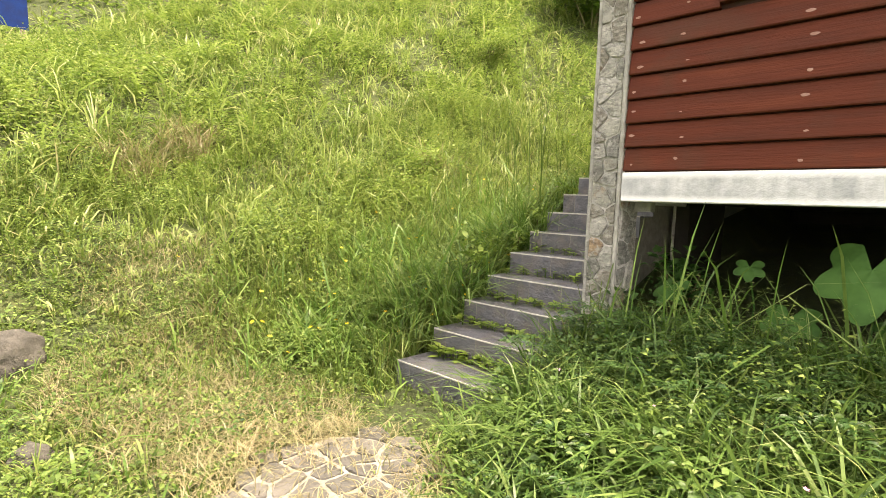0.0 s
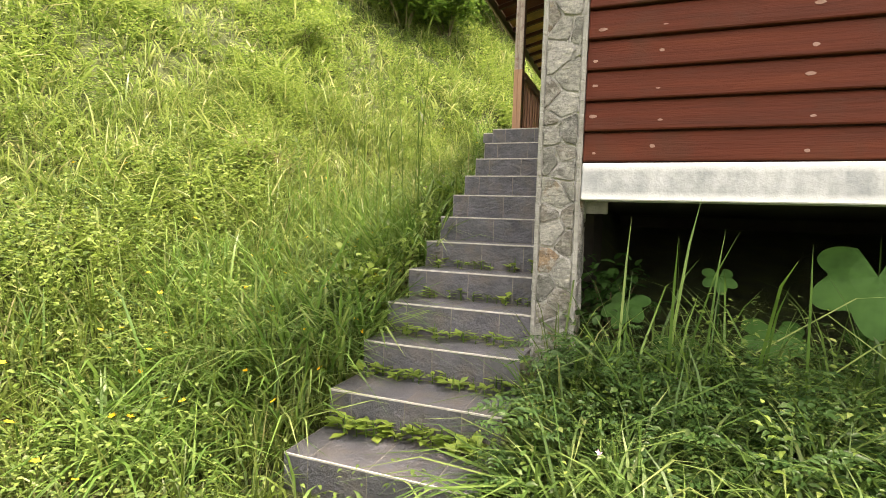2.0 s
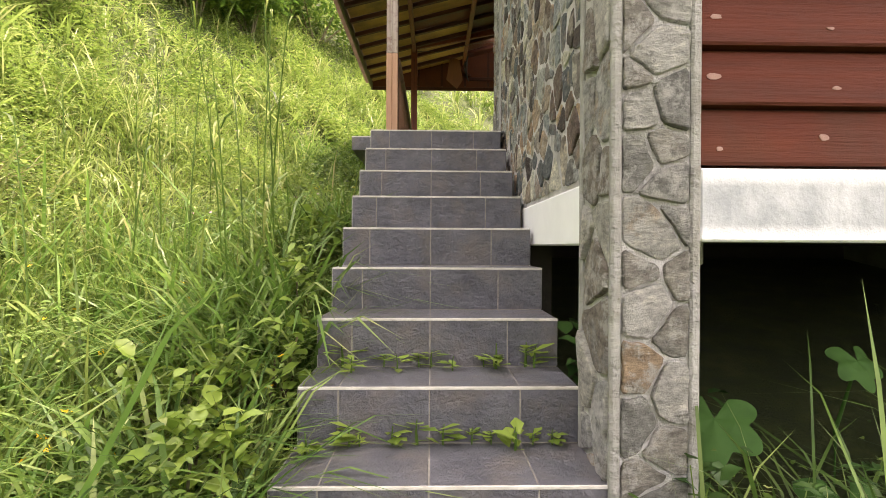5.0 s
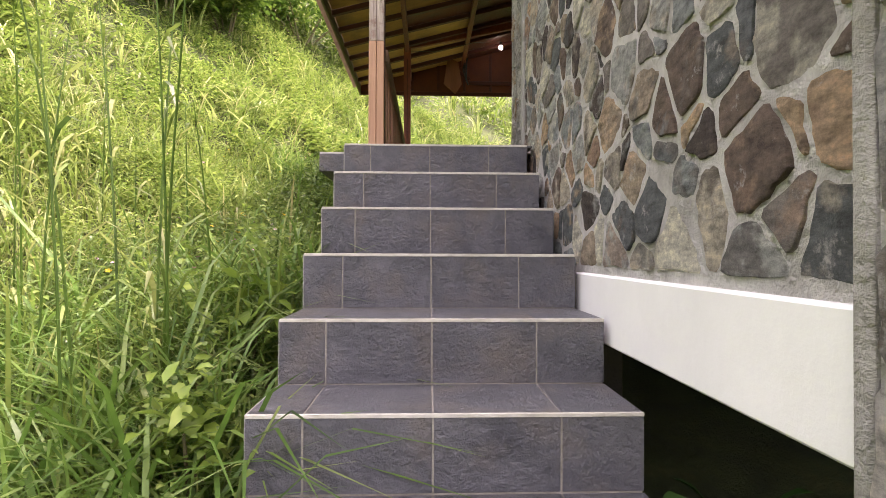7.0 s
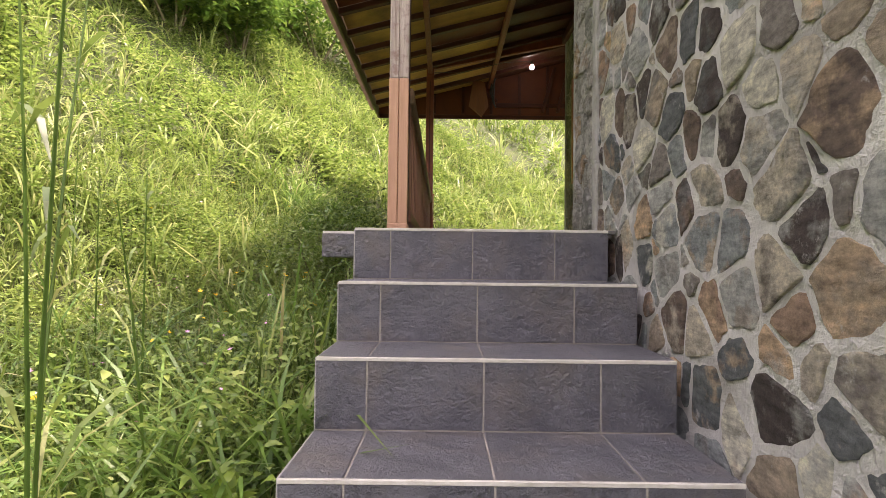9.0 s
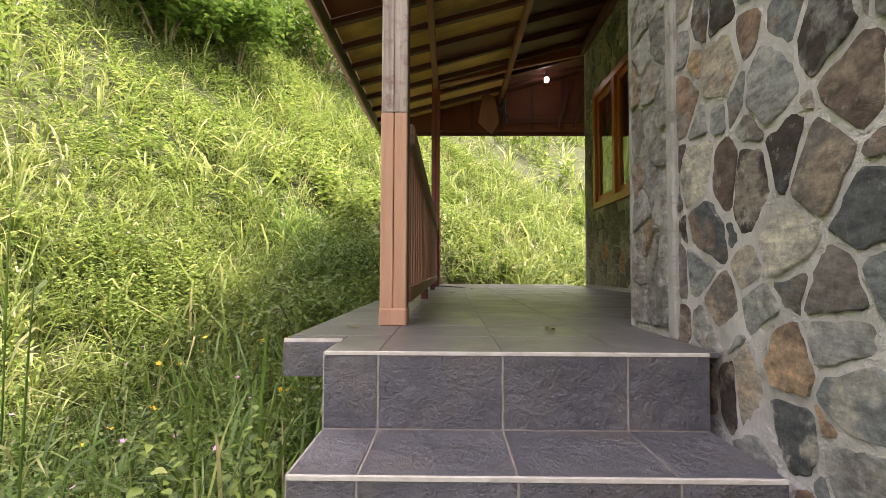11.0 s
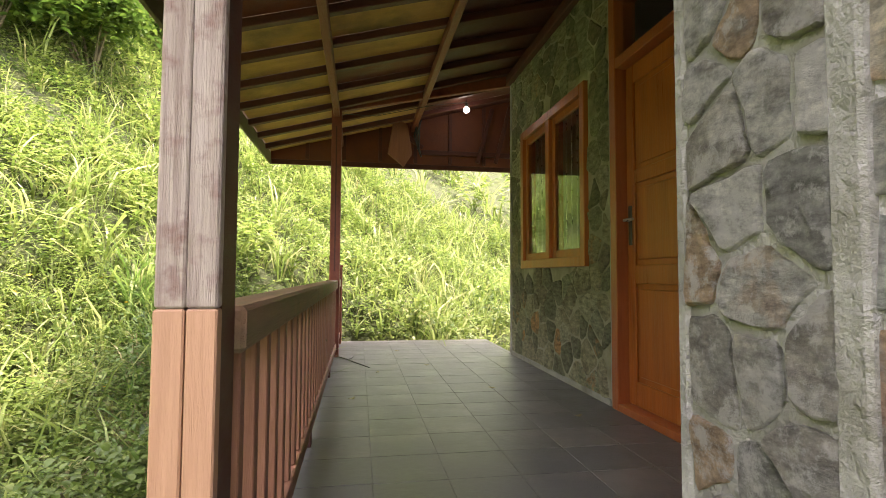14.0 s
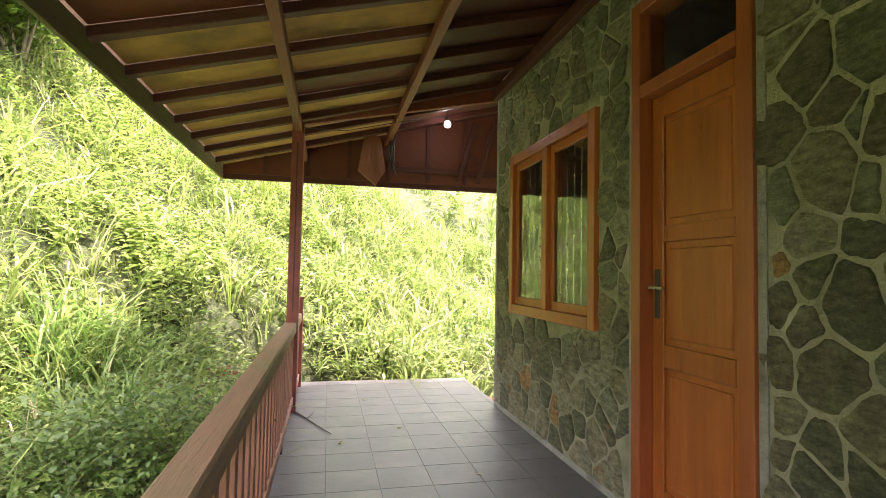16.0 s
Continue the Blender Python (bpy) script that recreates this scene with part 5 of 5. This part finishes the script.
# bushes
def bush(at, r, h, n, size, label, material=None):
    x, y = at
    z = float(ground_z(x, y))
    b = thing("bush", label, "bush", "bushes on the slope", at=(x, y, z))
    stems = bmesh.new()
    rng = random.Random(int(abs(x * 31 + y * 17)) + n)
    cl = []
    for i in range(max(6, int(7 * r))):
        a, q = rng.uniform(0, 6.283), r * rng.uniform(0.2, 0.85)
        top = (q * math.cos(a), q * math.sin(a), h * rng.uniform(0.45, 0.95))
        cl.append(top)
        t = tube([(top[0] * 0.15, top[1] * 0.15, -0.05), (top[0] * 0.6, top[1] * 0.6, top[2] * 0.55), top], [0.02 * r + 0.006, 0.012 * r + 0.004, 0.004], 5)
        me = bpy.data.meshes.new("tmp")
        t.to_mesh(me)
        t.free()
        stems.from_mesh(me)
        bpy.data.meshes.remove(me)
    part("stem", stems, M_FASCIA, b)
    cl = np.array(cl)
    c = cl[RG.integers(0, len(cl), n)] + RG.normal(0, 1, (n, 3)) * np.array([r * 0.27, r * 0.27, h * 0.2])
    c[:, 2] = np.abs(c[:, 2])
    ob = leaf_mesh("crown", c, size * RG.uniform(0.6, 1.4, n), material or M_BUSH, 1.2)
    ob.parent = b


bush((-1.2, 3.4), 0.6, 0.85, 3800, 0.045, "green leafy bush beside the porch")
bush((-1.0, 2.2), 0.4, 0.55, 2200, 0.045, "low green leafy bush beside the porch", M_LEAF)
bush((-5.6, 3.6), 0.6, 0.6, 1800, 0.06, "yellowish low bush on the open slope", M_HERB)
bush((-3.3, -0.6), 0.5, 0.5, 1500, 0.05, "low leafy bush on the open slope", M_HERB)
for bx, by, br, bh in ((-5.0, 7.4, 1.1, 1.1), (-4.3, 8.6, 1.1, 1.1), (-6.2, 8.6, 1.3, 1.2), (-3.4, 11.5, 1.6, 1.4), (-5.6, 13.5, 1.9, 1.8), (-1.4, 13.0, 1.6, 1.6), (-8.5, 11.0, 1.6, 1.3), (-7.2, 14.5, 1.8, 1.8)):
    bush((bx, by), br, bh, 3400, 0.13, "dark green scrub bush high on the slope")

for bx, by in ((-0.62, -1.75), (-0.64, -1.2), (-0.68, -2.3), (-0.85, -1.95), (-0.66, -0.7)):
    bush((bx, by), 0.17, 0.42, 130, 0.075, "leafy green weed leaning against the stairs", M_FRESH)

bush((0.86, -1.45), 0.3, 0.5, 260, 0.09, "dark green weed growing in the shade under the house", M_BIGLEAF)
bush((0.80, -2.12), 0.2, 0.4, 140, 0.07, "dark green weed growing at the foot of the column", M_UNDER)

# tall thin weeds beside the stairs
def tall_weed(at, h, seed):
    rng = random.Random(seed)
    x, y = at
    w = thing("tall_weed", "tall thin weed stalk with narrow leaves and seed heads", "weed", "tall weeds beside the stairs", at=(x, y, float(ground_z(x, y)) - 0.02))
    lean = (rng.uniform(-0.12, 0.12), rng.uniform(-0.12, 0.12))
    pts = [(lean[0] * h * s * s, lean[1] * h * s * s, h * s) for s in (0, 0.25, 0.5, 0.75, 1.0)]
    part("stalk", tube(pts, [0.005, 0.0045, 0.004, 0.003, 0.0015], 5), M_BUSH, w)
    bm = bmesh.new()
    for i in range(11):
        s = rng.uniform(0.1, 0.97)
        c = Vector((lean[0] * h * s * s, lean[1] * h * s * s, h * s))
        a, ln = rng.uniform(0, 6.28), rng.uniform(0.16, 0.42) * (1.15 - 0.8 * s)
        d, sd = Vector((math.cos(a), math.sin(a), 0)), Vector((-math.sin(a), math.cos(a), 0)) * rng.uniform(0.003, 0.008)
        q = [c, c + d * ln * 0.28 + Vector((0, 0, ln * 0.42)), c + d * ln * 0.62 + Vector((0, 0, ln * 0.58)), c + d * ln + Vector((0, 0, ln * 0.42))]
        v = [bm.verts.new(k) for k in (q[0], q[1] + sd, q[1] - sd, q[2] + sd, q[2] - sd, q[3])]
        bm.faces.new((v[0], v[1], v[2]))
        bm.faces.new((v[1], v[3], v[4], v[2]))
        bm.faces.new((v[3], v[5], v[4]))
    part("foliage", bm, M_GRASS, w)


for i, (x, y, h) in enumerate(((-0.95, -1.25, 1.5), (-1.05, -1.05, 1.7), (-1.35, -0.8, 1.6), (-1.5, -1.1, 1.4), (-0.85, -0.55, 1.1), (-1.25, 0.1, 1.2), (-1.7, -0.4, 1.6), (-2.2, 0.2, 1.4), (-1.9, 0.8, 1.2), (-2.6, 1.6, 1.5), (-3.0, 0.6, 1.3), (-1.6, -1.6, 1.2), (-0.87, -0.91, 1.9), (-0.82, -0.97, 1.7), (-0.92, -0.86, 1.8), (-0.98, -0.95, 1.6))):
    tall_weed((x, y), h, i + 3)

# broad-leaved plants in the dark under the house
def lobed_leaf(r, seed):
    rng = random.Random(seed)
    bm = bmesh.new()
    rings = []
    n = 76
    for k in (0.45, 1.0):
        ring = []
        for i in range(n):
            a = -2.7 + 5.4 * i / (n - 1)
            lobe = 0.68 + 0.32 * (0.5 + 0.5 * math.cos(6.2832 * a / 1.08)) ** 0.8
            q = r * lobe * (1.0 - 0.06 * abs(a)) * (k if k < 1 else 1)
            if k < 1:
                q = r * 0.36
            ring.append(bm.verts.new((q * math.sin(a), q * math.cos(a), 0.05 * r * math.cos(a * 5) * k - 0.25 * r * (q / r) ** 2)))
        rings.append(ring)
    mid = bm.verts.new((0, 0, 0))
    for i in range(n - 1):
        bm.faces.new((mid, rings[0][i + 1], rings[0][i]))
        bm.faces.new((rings[0][i], rings[0][i + 1], rings[1][i + 1], rings[1][i]))
    return bm


for i, (x, y, z, r, yaw, tilt) in enumerate(((2.12, -2.20, -1.15, 0.31, 168, 58), (1.48, -1.95, -1.22, 0.11, 190, 50), (2.55, -2.3, -1.35, 0.2, 200, 50), (0.98, -1.95, -1.42, 0.17, 150, 45), (1.75, -2.05, -1.5, 0.2, 180, 40), (1.25, -2.2, -1.6, 0.16, 170, 40), (2.3, -1.9, -1.55, 0.22, 185, 45))):
    g = float(ground_z(x, y + 0.1))
    pl = thing("broad_leaf_plant", "plant with a large lobed green leaf on a long stalk", "plant", "broad-leaved plants", at=(x, y + 0.1, g - 0.02))
    part("stalk", tube([(0, 0, 0), (0.02, 0.02, (z - g) * 0.6), (0, -0.1, z - g + 0.02)], [0.009, 0.007, 0.005], 6), M_BIGLEAF, pl)
    lf = part("leaf", lobed_leaf(r, i), M_BIGLEAF, pl)
    lf.matrix_local = pose(0, -0.1, z - g + 0.02, -tilt, 0, yaw)

# small weeds rooted in the joints of the steps
def step_weed(seed):
    rng = random.Random(seed)
    w = thing("step_weed", "small fresh green weed rooted in a stair joint", "weed", "weeds on the steps", at=(0, 0, -5))
    st = bmesh.new()
    lf = bmesh.new()
    for i in range(rng.randint(9, 14)):
        a, ln, up = rng.uniform(0, 6.28), rng.uniform(0.025, 0.055), rng.uniform(0.1, 0.9)
        hgt = rng.uniform(0.0, 0.035)
        d, sd = Vector((math.cos(a), math.sin(a), up * 0.6)), Vector((-math.sin(a), math.cos(a), 0)) * ln * 0.27
        c = Vector((rng.uniform(-0.012, 0.012), rng.uniform(-0.008, 0.004), hgt))
        m, e = c + d * ln * 0.55, c + d * ln + Vector((0, 0, -0.1 * ln))
        v = [lf.verts.new(q) for q in (c, m + sd, e, m - sd)]
        lf.faces.new((v[0], v[1], v[2]))
        lf.faces.new((v[0], v[2], v[3]))
    part("foliage", lf, M_FRESH, w)
    part("stem", tube([(0, 0, -0.004), (0.002, 0, 0.02), (0, 0.003, 0.045)], [0.003, 0.0025, 0.001], 5), M_BUSH, w)
    return w


protos = [step_weed(s) for s in (1, 2, 3, 4)]
rng_w = random.Random(77)
first = set()
for k, count in ((7, 11), (8, 11), (9, 14), (10, 18), (11, 22)):
    for i in range(count):
        x = SX0 + 0.04 + (i + rng_w.uniform(0.1, 0.9)) * (SX1 - SX0 - 0.08) / count
        y = FRONT[k - 1] - 0.012 - rng_w.random() ** 2.5 * 0.10
        m = pose(x, y, -k * RISE + 0.003, 0, 0, rng_w.uniform(0, 360)) @ Matrix.Scale(rng_w.uniform(0.9, 2.1), 4)
        j = rng_w.randrange(4)
        if j not in first:
            first.add(j)
            protos[j].matrix_basis = m
        else:
            c = copy_thing(protos[j], m)
            c.matrix_basis = m
